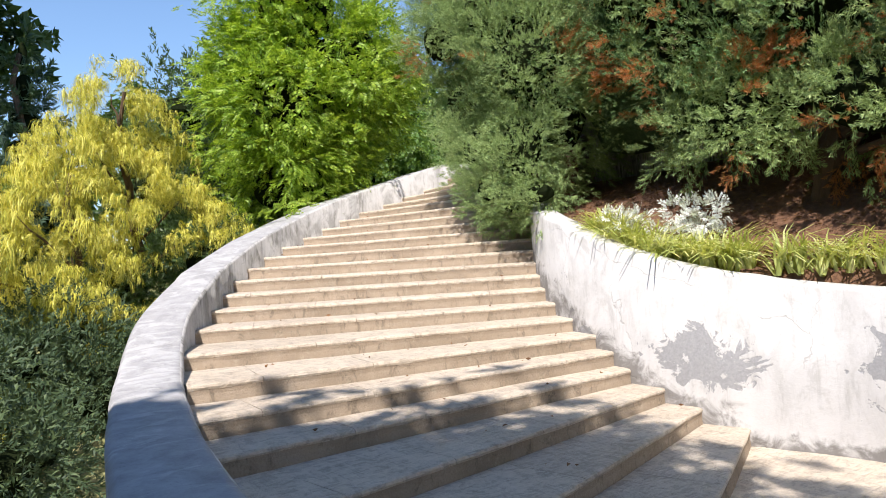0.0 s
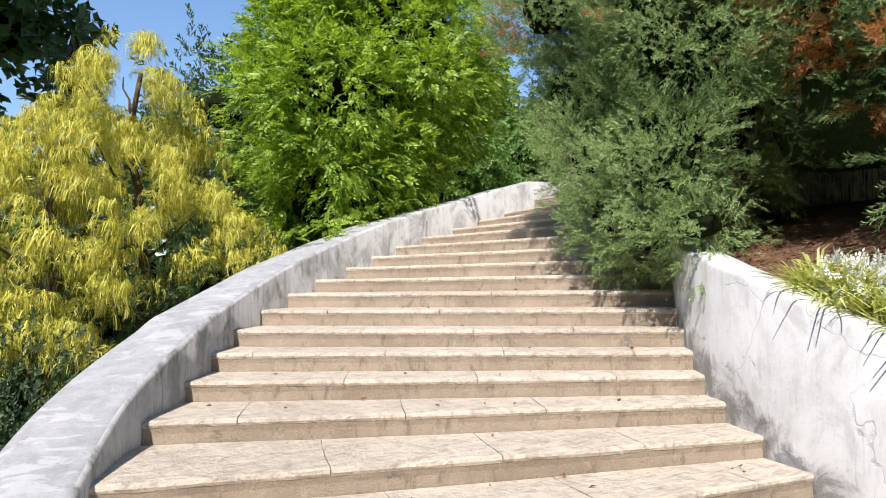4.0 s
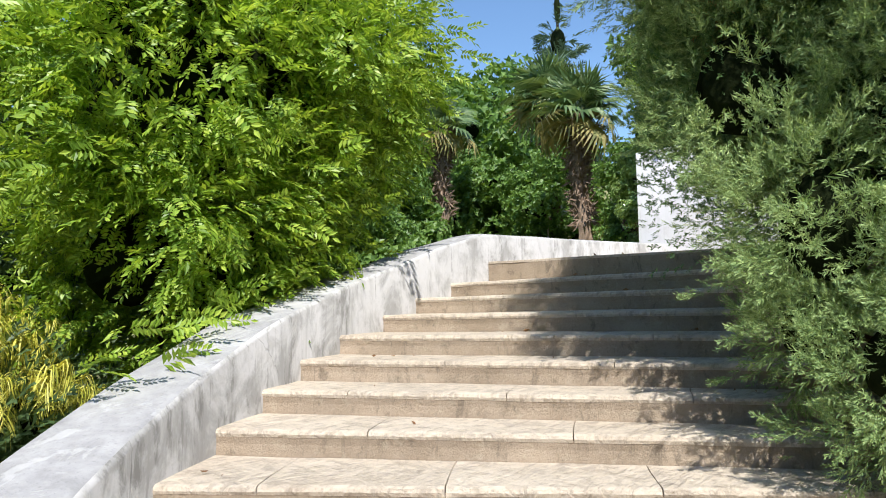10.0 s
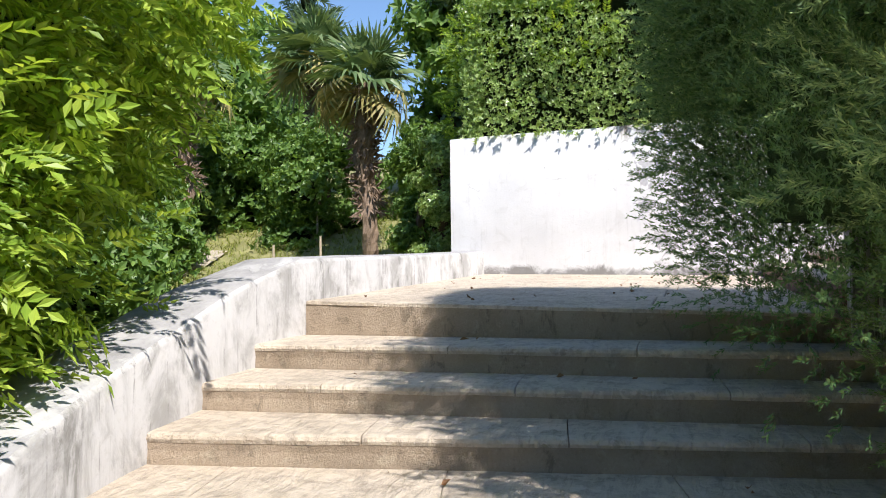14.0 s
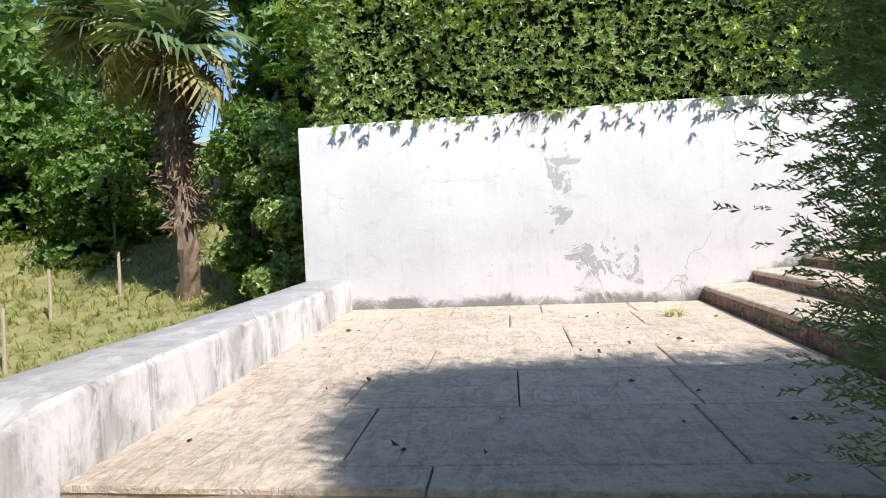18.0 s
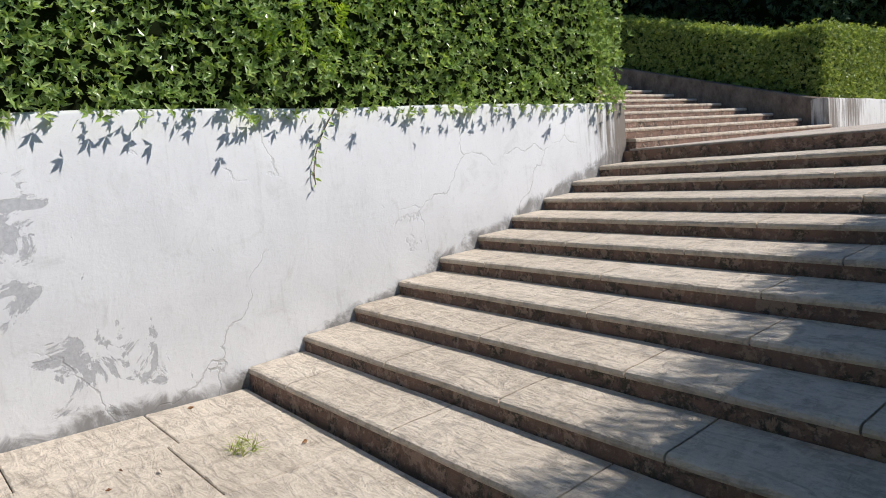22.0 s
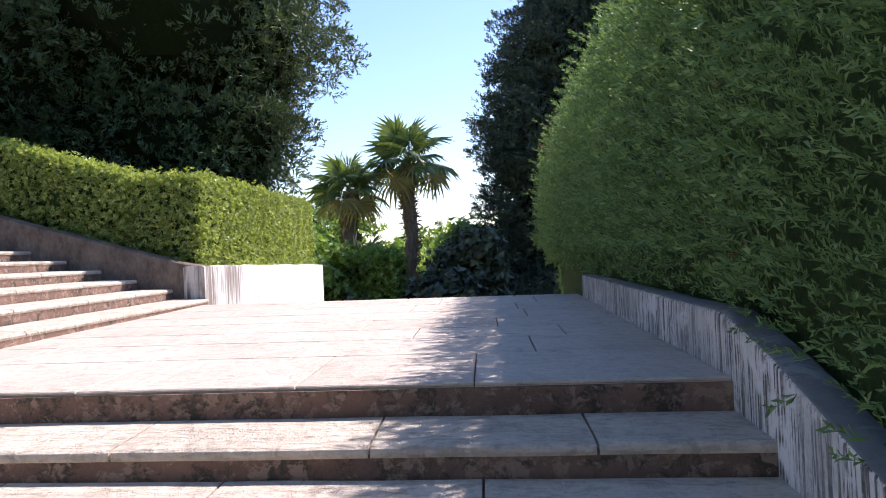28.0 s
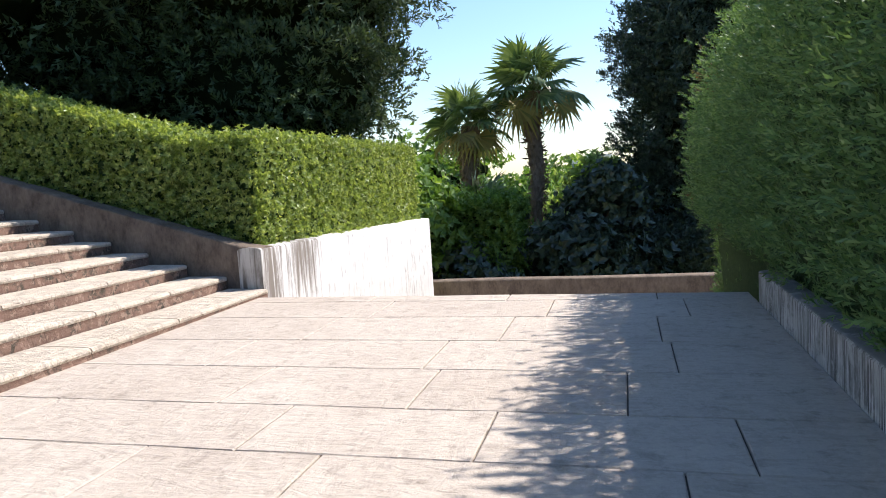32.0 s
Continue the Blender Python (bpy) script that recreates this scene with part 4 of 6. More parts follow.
def tube(bm, pts, radii, seg=8, rough=0.0):
    ring_prev = None
    for i, p in enumerate(pts):
        p = Vector(p)
        t = (Vector(pts[min(i + 1, len(pts) - 1)]) - Vector(pts[max(i - 1, 0)])).normalized()
        u = t.orthogonal().normalized() if abs(t.z) < 0.95 else Vector((1, 0, 0))
        u = (u - t * u.dot(t)).normalized()
        v = t.cross(u)
        ring = []
        for j in range(seg):
            a = 2 * math.pi * j / seg
            r = radii[i] * (1 + rough * noise.noise(p * 6 + Vector((math.cos(a), math.sin(a), 0)) * 2))
            ring.append(bm.verts.new(p + (u * math.cos(a) + v * math.sin(a)) * r))
        if ring_prev:
            for j in range(seg):
                bm.faces.new((ring_prev[j], ring_prev[(j + 1) % seg], ring[(j + 1) % seg], ring[j]))
        ring_prev = ring
    bm.faces.new(ring_prev)


def limb(name, p0, p1, r0, r1, parent, mat=None, bend=0.15, seed=0, n=6):
    rr = random.Random(seed)
    a, b = Vector(p0), Vector(p1)
    pts, radii = [], []
    side = (b - a).orthogonal().normalized() * (b - a).length * bend
    for i in range(n + 1):
        t = i / n
        pts.append(a.lerp(b, t) + side * math.sin(t * 3.0 + seed) * (t * (1.4 - t)) + Vector((rr.uniform(-1, 1), rr.uniform(-1, 1), 0)) * 0.03 * (b - a).length * (0 < i < n))
        radii.append(r0 + (r1 - r0) * t)
    bm = bmesh.new()
    tube(bm, pts, radii, 8, 0.25)
    return part(name, bm, mat or M_BARK, parent)


def tree(name, label, base, top, r0, lobes, leaf, n, size, mat, category="tree", depth=0.4, gaps=0.2, droop=0.0, core=0.55, limbs=6, seed=1, group="", up=0.0, per=10, rad=0.2, roll=0.6, puff=False, cored=99):
    """A tree: trunk, limbs to its lobes, a crown of leaf sprays in clumps."""
    tr = thing(name, label, category, "", group)
    limb("trunk", base, top, r0, r0 * 0.35, tr, seed=seed, bend=0.04, n=9)
    bv, tv = Vector(base), Vector(top)
    for i, (x, y, z, rx, ry, rz) in enumerate(lobes[:limbs]):
        t = min(0.95, max(0.2, (z - rz * 0.4 - bv.z) / max(0.1, tv.z - bv.z)))
        limb("limb", bv.lerp(tv, t * 0.9), (x, y, z - rz * 0.1), r0 * 0.4, r0 * 0.08, tr, seed=seed + i, bend=0.12)
    P, D = clumped(lobes, n, per, rad, depth, gaps, puff=puff)
    D = D + rng.normal(0, 0.3, D.shape)
    D[:, 2] += up - droop
    if puff:
        P2, N2 = coat(lobes, int(n * 0.8) // per * per, 0.72, 0.88)
        P, D = np.vstack((P, P2)), np.vstack((D, N2 * 0.4 + rng.normal(0, 0.7, N2.shape)))
    m = len(P)
    S = size * rng.uniform(0.7, 1.25, m)
    scatter("crown", leaf, P, D, S, mat, tr, "", roll)
    if core:
        blob_core(lobes[:cored], tr, core)
    return tr


T_TWIG = sliver_t(20, 25, 0.034, 0.27)
T_THUJA_TIP = sliver_t(12, 26, 0.065, 0.34)
T_SPRAY = spray_t(7, 0.10)
T_BRUSH = sliver_t(10, 15, 0.095)
T_COARSE = sliver_t(10, 7, 0.085)
T_WEEP = thread_t(7, 12, 0.9)
T_PINNATE = pinnate_t()
T_ROSETTE = rosette_t(5, 0.40, 19, 0.9)
T_PRIVET = rosette_t(5, 0.5, 8, 0.8)
T_BUNCH = rosette_t(5, 0.6, 11, 0.9)
T_HOLM = rosette_t(7, 0.38, 13, 0.9)


def shaggy(boxes, n, out=0.06):
    """Points on the outside of boxes (x0, x1, y0, y1, z0, z1, faces), with their ways; faces: letters of x X y Y Z."""
    P, D, A = [], [], []
    todo = []
    for (x0, x1, y0, y1, z0, z1, faces) in boxes:
        for f in faces:
            ar = {"x": (y1 - y0) * (z1 - z0), "X": (y1 - y0) * (z1 - z0), "y": (x1 - x0) * (z1 - z0), "Y": (x1 - x0) * (z1 - z0), "Z": (x1 - x0) * (y1 - y0)}[f]
            todo.append((f, ar, (x0, x1, y0, y1, z0, z1)))
    tot = sum(t[1] for t in todo)
    for f, ar, (x0, x1, y0, y1, z0, z1) in todo:
        m = int(n * ar / tot) + 1
        p = np.c_[rng.uniform(x0, x1, m), rng.uniform(y0, y1, m), rng.uniform(z0, z1, m)]
        ax, v, s = {"x": (0, x0, -1), "X": (0, x1, 1), "y": (1, y0, -1), "Y": (1, y1, 1), "Z": (2, z1, 1)}[f]
        p[:, ax] = v + s * (rng.normal(0, out * 0.6, m) - out * 0.4)
        d = rng.normal(0, 0.55, (m, 3))
        d[:, ax] += s
        P.append(p)
        D.append(d)
    return np.vstack(P), np.vstack(D)


def lump(name, boxes, mat, parent, inset):
    """Solid filler boxes inside a hedge; their colour stands in for inner shade."""
    bm = bmesh.new()
    for (x0, x1, y0, y1, z0, z1, _) in boxes:
        a, b = Vector((x0 + inset, y0 + inset, z0)), Vector((x1 - inset, y1 - inset, z1 - inset))
        m = Matrix.Translation((a + b) / 2) @ Matrix.Diagonal((*(b - a), 1))
        bmesh.ops.create_cube(bm, size=1.0, matrix=m)
    bmesh.ops.subdivide_edges(bm, edges=bm.edges[:], cuts=7, use_grid_fill=True)
    for v in bm.verts:
        v.co += Vector((fuzz(v.co, 3.1, 0.07), fuzz(v.co + Vector((5, 0, 0)), 3.1, 0.07), fuzz(v.co + Vector((0, 5, 0)), 3.1, 0.07)))
    return part(name, bm, mat, parent)


# ---- hedges ----
hedge_a = thing("laurel_hedge", "glossy green laurel hedge spilling over the white wall", "hedge")
HA = [(0.02, 1.6, WALL_END - 0.02, 3.30, 5.27, 7.15, "xXyYZ"), (1.2, 6.8, WALL_END + 0.0, -2.6, 5.3, 7.6, "yZ")]
P, D = shaggy(HA, 54000, 0.16)
swell = np.array([noise.noise(Vector(q) * 1.5) * 0.16 + noise.noise(Vector(q) * 4.2) * 0.10 for q in P])
P += D / np.linalg.norm(D, axis=1, keepdims=True) * swell[:, None] * (P[:, 2:3] > 5.5)
D[:, 2] += 0.45
P[:, 2] += np.where(P[:, 2] > 6.7, np.array([noise.noise(Vector((q[0], q[1], 0)) * 1.1) * 0.35 for q in P]), 0)
scatter("foliage", T_ROSETTE, P, D, 0.050 * rng.uniform(0.6, 1.35, len(P)), M_LAUREL, hedge_a)
lump("inner_hedge", HA, M_CORE_SHADE, hedge_a, 0.20)

vine = thing("climbing_vine", "yellow-green climbing vine grown over the laurel hedge", "vine")
vl = [(0.6, 3.1, 6.7, 0.6, 0.55, 0.55), (0.5, 2.2, 7.25, 0.7, 0.8, 0.35), (0.9, 3.45, 5.9, 0.35, 0.35, 0.6), (0.7, 0.8, 7.3, 0.6, 0.8, 0.3), (0.0, -0.75, 6.0, 0.16, 0.38, 0.36), (0.0, 1.9, 6.5, 0.14, 0.5, 0.3)]
P, D = crown_points(vl, 1500, 0.5, 0.2)
scatter("foliage", T_PINNATE, P, D + rng.normal(0, 0.4, D.shape), 0.16 * rng.uniform(0.6, 1.3, len(P)), M_WIST, vine)

hedge_b = thing("clipped_hedge", "clipped bright green privet hedge on the terrace wall", "hedge")
HB = [(0.08, 1.0, -14.7, -9.36, 5.25, 6.45, "xXyYZ")]
P, D = shaggy(HB, 25000, 0.07)
scatter("foliage", T_PRIVET, P, D, 0.042 * rng.uniform(0.7, 1.3, len(P)), M_BOX, hedge_b)
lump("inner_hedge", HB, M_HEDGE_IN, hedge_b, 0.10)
hedge_c = thing("sloping_hedge", "clipped privet hedge climbing beside the shaded stairs", "hedge")
P, D = shaggy([(1.0, 7.0, -10.2, -9.36, 5.2, 6.5, "YZ")], 14000, 0.07)
P[:, 2] += np.maximum(0, P[:, 0] - 1.0) * 0.29
scatter("foliage", T_PRIVET, P, D, 0.048 * rng.uniform(0.7, 1.3, len(P)), M_BOX, hedge_c)
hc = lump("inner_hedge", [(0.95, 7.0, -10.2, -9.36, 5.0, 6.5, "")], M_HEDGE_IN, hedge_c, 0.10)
for v in hc.data.vertices:
    v.co.z += max(0.0, v.co.x - 1.0) * 0.29

# thuja hedge along the second flight: one row of tall bushes grown together
hedge_d = thing("thuja_hedge", "tall dense dark green thuja hedge leaning over the parapet", "hedge")
HX, HY0, HY1, HZ, HRX, HRZ = -5.33, 0.95, -12.8, 5.25, 1.17, 2.55


def hedge_top(y):
    return np.interp(y, (HY1, -12.0, -9.5, -6.0, -4.0, -1.0, 0.3, HY0), (0.58, 0.76, 0.85, 0.86, 0.86, 0.74, 0.62, 0.42))


def hedge_face(n, shrink=1.0):
    """Points over a long rounded hedge, with their outward ways."""
    ym, ry = (HY0 + HY1) / 2, (HY0 - HY1) / 2 * (1 - (1 - shrink) * 0.13)
    u = 1 - 2 * rng.random(n)
    ends = rng.random(n) < 0.18
    u[ends] = np.sign(u[ends]) * (1 - 0.12 * rng.random(ends.sum()) ** 2)
    tt = np.linspace(-0.78, 3.9, 400)
    ox, oz = HRX * np.sign(np.cos(tt)) * np.abs(np.cos(tt)) ** (2 / 3.6), HRZ * np.sign(np.sin(tt)) * np.abs(np.sin(tt)) ** (2 / 3.6)
    run = np.r_[0, np.cumsum(np.hypot(np.diff(ox), np.diff(oz)) * np.where(tt[1:] < 1.9, 1.0, 0.45))]
    th = np.interp(rng.random(n) * run[-1], run, tt)
    s = (1 - np.abs(u) ** 18) ** (1 / 3.6) * rng.random(n) ** np.where(np.abs(u) > 0.985, 0.5, 0.0)
    c, q = np.cos(th), np.sin(th)
    x = np.sign(c) * np.abs(c) ** (2 / 3.6) * s
    z = np.sign(q) * np.abs(q) ** (2 / 3.6) * s
    P = np.c_[HX + HRX * shrink * x, ym + ry * u, HZ + HRZ * shrink * z * np.where(z > 0, hedge_top(ym + ry * u), 1.0)]
    N = np.c_[np.sign(x) * np.abs(x) ** 2.2 / HRX, np.sign(u) * np.abs(u) ** 17 * 0.6, np.sign(z) * np.abs(z) ** 2.2 / HRZ]
    return P, N / np.maximum(np.linalg.norm(N, axis=1, keepdims=True), 1e-6)


C, N = hedge_face(6200)
C2, N2 = hedge_face(9000)
end = C2[:, 1] > -0.5
C, N = np.vstack((C, C2[end])), np.vstack((N, N2[end]))
for k, m in ((0.93, 8000), (0.85, 8000), (0.7, 6000), (0.5, 5000)):
    C2, N2 = hedge_face(m, k)
    end = (C2[:, 1] > -0.7) & (C2[:, 2] > 3.45)
    C, N = np.vstack((C, C2[end])), np.vstack((N, N2[end]))
per = 11
i = np.repeat(np.arange(len(C)), per)
off = rng.normal(0, 1, (len(i), 3))
P = C[i] + off * np.where(C[i][:, 1:2] > -0.6, 0.15, 0.10) - N[i] * np.where(C[i][:, 1:2] > -0.6, 0.16, 0.05)
D = N[i] * 0.8 + off * 0.45
D[:, 2] += 0.6
rim = np.interp(P[:, 1], (-8.7, -4.2, -0.02, 1.2), (5.11, 5.09, 3.79, 3.62)) + 0.03
clear = P[:, 1] < 0.32 + 0.29 * (P[:, 0] + 6.67)
clear &= (P[:, 0] < X_R - 0.19) | ((P[:, 2] > rim) & (P[:, 0] < X_R)) | (P[:, 2] > rim + 0.22)
ok = clear & (P[:, 1] > -3.4)
far = clear & (P[:, 1] <= -3.4)
PF, DF = P[far], D[far]
P, D = P[ok], D[ok]
scatter("foliage", T_THUJA_TIP, P, D, np.interp(P[:, 1], (-5, -3.4, -1, 0), (0.11, 0.098, 0.088, 0.08)) * rng.uniform(0.7, 1.3, len(P)), M_THUJA, hedge_d, "", 0.8)
scatter("foliage", T_COARSE, PF, DF, 0.105 * rng.uniform(0.7, 1.3, len(PF)), M_THUJA, hedge_d, "", 0.8)
# its solid heart, in the shade-darkened green
rows = []
for y in np.r_[HY0 - 0.6, np.linspace(HY0 - 0.9, HY1 + 0.45, 50), HY1 + 0.25]:
    k = (0.80 if y < HY0 - 1.4 else 0.70) if HY1 + 0.3 < y < HY0 - 0.8 else 0.5
    row = []
    for t in np.linspace(0, 2 * math.pi, 28, endpoint=False):
        c, q = math.cos(t), math.sin(t)
        x, z = math.copysign(abs(c) ** 0.62, c), math.copysign(abs(q) ** 0.62, q)
        f = k + fuzz((x * 2, y * 1.5, z * 2), 1.0, 0.06)
        row.append(Vector((HX + 0.30 + (HRX * f - 0.30) * x, y, max(3.0 if y < -1.6 else 3.75, HZ + HRZ * (f + 0.12) * z * (float(hedge_top(y)) if z > 0 else 1.0)))))
    rows.append(row)
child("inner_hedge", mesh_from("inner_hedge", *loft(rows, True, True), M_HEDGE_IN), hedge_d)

# ---- junipers in the planter ----
def juniper(label, base, top, r0, lobes, n, seed, length, size, dry, core, limbs, dry_from=0.0):
    """A juniper: leaning trunk, boughs, feathery plumes round near-black shade balls; dry is the share of plumes gone
    rust-brown.
    """
    tr = thing("juniper", label, "juniper", "", "planter junipers")
    limb("trunk", base, top, r0, r0 * 0.3, tr, seed=seed, bend=0.05, n=9)
    b, t = Vector(base), Vector(top)
    for i, (x, y, z, rx, ry, rz) in enumerate(lobes[:limbs]):
        k = min(0.9, max(0.12, (z - rz - b.z) / (t.z - b.z)))
        limb("limb", b.lerp(t, k), (x, y, z), r0 * 0.35, r0 * 0.06, tr, seed=seed + i, bend=0.1)
    per = 19
    P, D, i = plumes(lobes, n, per, length, 0.30, 0.40, 1.7, keep=lambda p: p[:, 0] < -4.9)
    q = P[::per]
    brown = np.array([noise.noise(Vector(v) * 1.7 + Vector((seed, 0, 0))) for v in q]) + rng.normal(0, 0.10, len(q))
    brown[q[:, 2] < dry_from] = -9.0
    br = (brown > np.quantile(brown, 1 - dry))[i]
    S = size * rng.uniform(0.65, 1.3, len(P))
    scatter("dry_spray", T_TWIG, P[br], D[br], S[br], M_CEDAR_DRY, tr, "rust-brown dead sprays", 0.8)
    scatter("crown", T_TWIG, P[~br], D[~br], S[~br], M_CEDAR, tr, "", 0.8)
    P, N = coat(lobes, n * 5, 0.55, 0.80)
    scatter("inner_crown", T_TWIG, P, N + rng.normal(0, 0.6, N.shape), size * 1.75 * rng.uniform(0.7, 1.3, len(P)), M_CEDAR, tr, "", 0.8)
    blob_core(lobes, tr, core)


jl = [(-5.6, -1.0, 3.6, 1.05, 1.0, 1.2), (-5.7, -0.8, 5.0, 1.15, 1.05, 1.25), (-5.6, -0.8, 6.5, 1.1, 1.1, 1.1), (-6.55, -0.02, 4.75, 0.48, 0.46, 0.55), (-6.25, 0.0, 5.6, 0.7, 0.6, 0.8),
      (-6.35, -0.15, 3.9, 0.42, 0.36, 0.5), (-6.42, -0.48, 3.2, 0.42, 0.38, 0.5), (-6.45, -0.75, 2.62, 0.36, 0.36, 0.36), (-6.15, -0.35, 2.75, 0.34, 0.28, 0.32), (-6.5, -1.35, 3.0, 0.5, 0.6, 0.7),
      (-6.4, -1.5, 4.1, 0.7, 0.7, 0.8), (-6.45, -0.95, 4.9, 0.65, 0.7, 0.8), (-6.35, -1.1, 2.45, 0.42, 0.45, 0.32), (-6.6, -1.75, 2.45, 0.26, 0.36, 0.22)]
juniper("blue-green juniper hanging over the curved stairs", (-5.6, -1.2, 1.9), (-5.5, -1.0, 6.5), 0.16, jl, 2150, 3, 0.30, 0.098, 0.05, 0.5, 14, 4.0)
j2 = [(-5.4, -3.4, 4.3, 1.05, 1.2, 1.5), (-5.7, -2.7, 4.9, 0.85, 1.0, 1.3), (-5.5, -4.6, 4.3, 0.95, 1.1, 1.3), (-5.8, -4.2, 5.2, 0.9, 1.2, 1.1), (-5.5, -5.8, 4.2, 0.95, 1.1, 1.5), (-5.6, -7.2, 4.2, 1.1, 1.3, 1.6), (-5.6, -9.0, 4.3, 1.1, 1.4, 1.6), (-5.5, -3.7, 3.0, 0.8, 1.1, 0.6), (-5.6, -5.1, 2.9, 0.8, 1.1, 0.6), (-5.6, -6.6, 2.9, 0.9, 1.2, 0.7), (-6.1, -7.0, 3.6, 0.7, 0.9, 0.5), (-6.0, -6.3, 2.75, 0.5, 0.7, 0.3)]
juniper("junipers with browned dead sprays above the mulch bed", (-5.3, -4.4, 1.6), (-5.3, -4.3, 5.8), 0.14, j2, 1150, 8, 0.36, 0.155, 0.34, 0.6, 12)

# ---- golden cypress, wisteria tree ----
gl = [(-9.7, 4.6, 4.5, 1.1, 1.0, 0.75), (-10.1, 4.3, 3.7, 1.2, 1.0, 0.55), (-8.9, 4.1, 2.85, 1.25, 0.9, 0.45), (-10.7, 3.9, 3.1, 1.1, 1.0, 0.55), (-8.4, 3.7, 2.45, 0.75, 0.65, 0.35), (-10.5, 3.7, 2.1, 1.1, 0.9, 0.45), (-11.3, 3.0, 2.6, 1.0, 1.0, 0.6), (-10.9, 2.9, 1.5, 1.1, 0.9, 0.45), (-11.9, 2.2, 1.8, 1.0, 1.0, 0.6), (-9.8, 3.4, 1.1, 0.9, 0.8, 0.35), (-12.4, 1.6, 0.8, 1.0, 1.0, 0.6), (-9.4, 4.9, 3.8, 1.0, 0.9, 0.5)]
gold = thing("golden_cypress", "golden yellow weeping thread-leaf cypress behind the parapet", "tree")
limb("trunk", (-9.5, 4.7, -0.3), (-9.55, 4.6, 4.9), 0.12, 0.03, gold, seed=5, bend=0.03, n=10)
limb("trunk", (-10.6, 3.5, -0.5), (-10.5, 3.8, 3.4), 0.10, 0.03, gold, seed=6, bend=0.03, n=9)
for i, (x, y, z, rx, ry, rz) in enumerate(gl):
    foot = Vector((-9.5, 4.65, z - 0.55)) if x > -10.3 else Vector((-10.55, 3.6, max(0.0, z - 0.6)))
    limb("limb", foot, (x, y, z + rz * 0.4), 0.026, 0.008, gold, seed=40 + i, bend=0.12)
# fountains of threads along its boughs, with gaps between them
P, D, S = [], [], []
for (x, y, z, rx, ry, rz) in gl:
    turn0 = rng.uniform(0, 2 * math.pi)
    for k in range(int(12 + 23 * rx * ry)):
        a, q = turn0 + (k % 6) * 1.05 + rng.normal(0, 0.10), rng.uniform(0.1, 1.0) ** 0.7
        c = np.array((x + rx * q * math.cos(a), y + ry * q * math.sin(a), z + rz * (0.9 - 1.2 * q * q + 0.35 * math.sin(k % 6 * 2.1)) + rng.uniform(-0.2, 0.1) * rz))
        r = rng.uniform(0.10, 0.22)
        m = int(rng.uniform(20, 34))
        b = rng.uniform(0, 2 * math.pi, m)
        w = np.sqrt(rng.random(m)) * r
        out = np.stack((np.cos(b), np.sin(b), np.zeros(m)), 1)
        P.append(c + out * w[:, None] + np.stack((np.zeros(m), np.zeros(m), 0.10 - 2.4 * w * w - rng.random(m) ** 2 * 0.30), 1))
        D.append(out * 0.8 + np.array((0.6 * math.cos(a), 0.6 * math.sin(a), -0.15)) + rng.normal(0, 0.2, (m, 3)))
        S.append(np.full(m, rng.uniform(0.75, 1.2)))
P, D, S = np.vstack(P), np.vstack(D), np.hstack(S)
scatter("crown", T_WEEP, P, D, 0.17 * S * rng.uniform(0.6, 1.4, len(P)), M_GOLD, gold, "", 0.2)
wl = [(-6.8, 4.5, 4.6, 1.5, 1.3, 1.6), (-6.0, 4.2, 5.4, 1.5, 1.3, 1.5), (-6.95, 4.7, 5.5, 1.1, 1.1, 1.4), (-6.7, 4.0, 3.3, 1.1, 0.9, 0.9), (-5.6, 4.3, 4.8, 1.1, 0.9, 1.0), (-6.4, 4.6, 6.8, 1.5, 1.4, 1.2), (-5.3, 4.5, 6.0, 1.1, 1.1, 1.2), (-7.3, 4.0, 3.3, 0.7, 0.7, 0.7), (-7.45, 3.2, 3.7, 0.62, 0.45, 0.6), (-7.2, 3.35, 4.6, 0.9, 0.6, 0.8), (-6.6, 3.5, 3.9, 0.7, 0.45, 0.5), (-6.0, 2.95, 4.85, 0.42, 0.3, 0.3)]
tree("wisteria_tree", "bright green tree with feathery pinnate leaves beside the parapet", (-6.8, 4.9, 0.8), (-6.7, 4.6, 6.2), 0.17, wl, T_PINNATE, 14000, 0.21, M_WIST, depth=0.55, gaps=0.30, droop=0.12, core=0.52, cored=8, seed=9, per=16, rad=0.17)
# sprays of it that lie on the parapet
droop = thing("hanging_vine", "leafy vine sprays lying over the white parapet", "vine")
P, D = [], []
for i in range(44):
    d = random.uniform(99, 128)
    a = radians(d)
    p = hub(r_out(a) + random.uniform(0.25, 0.55), a)
    top = float(np.interp(d, (88.5, 99.5, 117, 127, 138), (3.69, 3.33, 2.78, 2.42, 2.05)))
    P.append((p.x, p.y, top + random.uniform(0.02, 0.22)))
    D.append((-math.cos(a) * 0.8 + random.uniform(-0.6, 0.6), -math.sin(a) * 0.8 + random.uniform(-0.6, 0.6), random.uniform(-0.3, 0.4)))
for p, d in zip(P, D):
    scatter("leaf_spray", T_PINNATE, np.array([p]), np.array([d]), 0.20 * rng.uniform(0.7, 1.2, 1), M_WIST, droop)


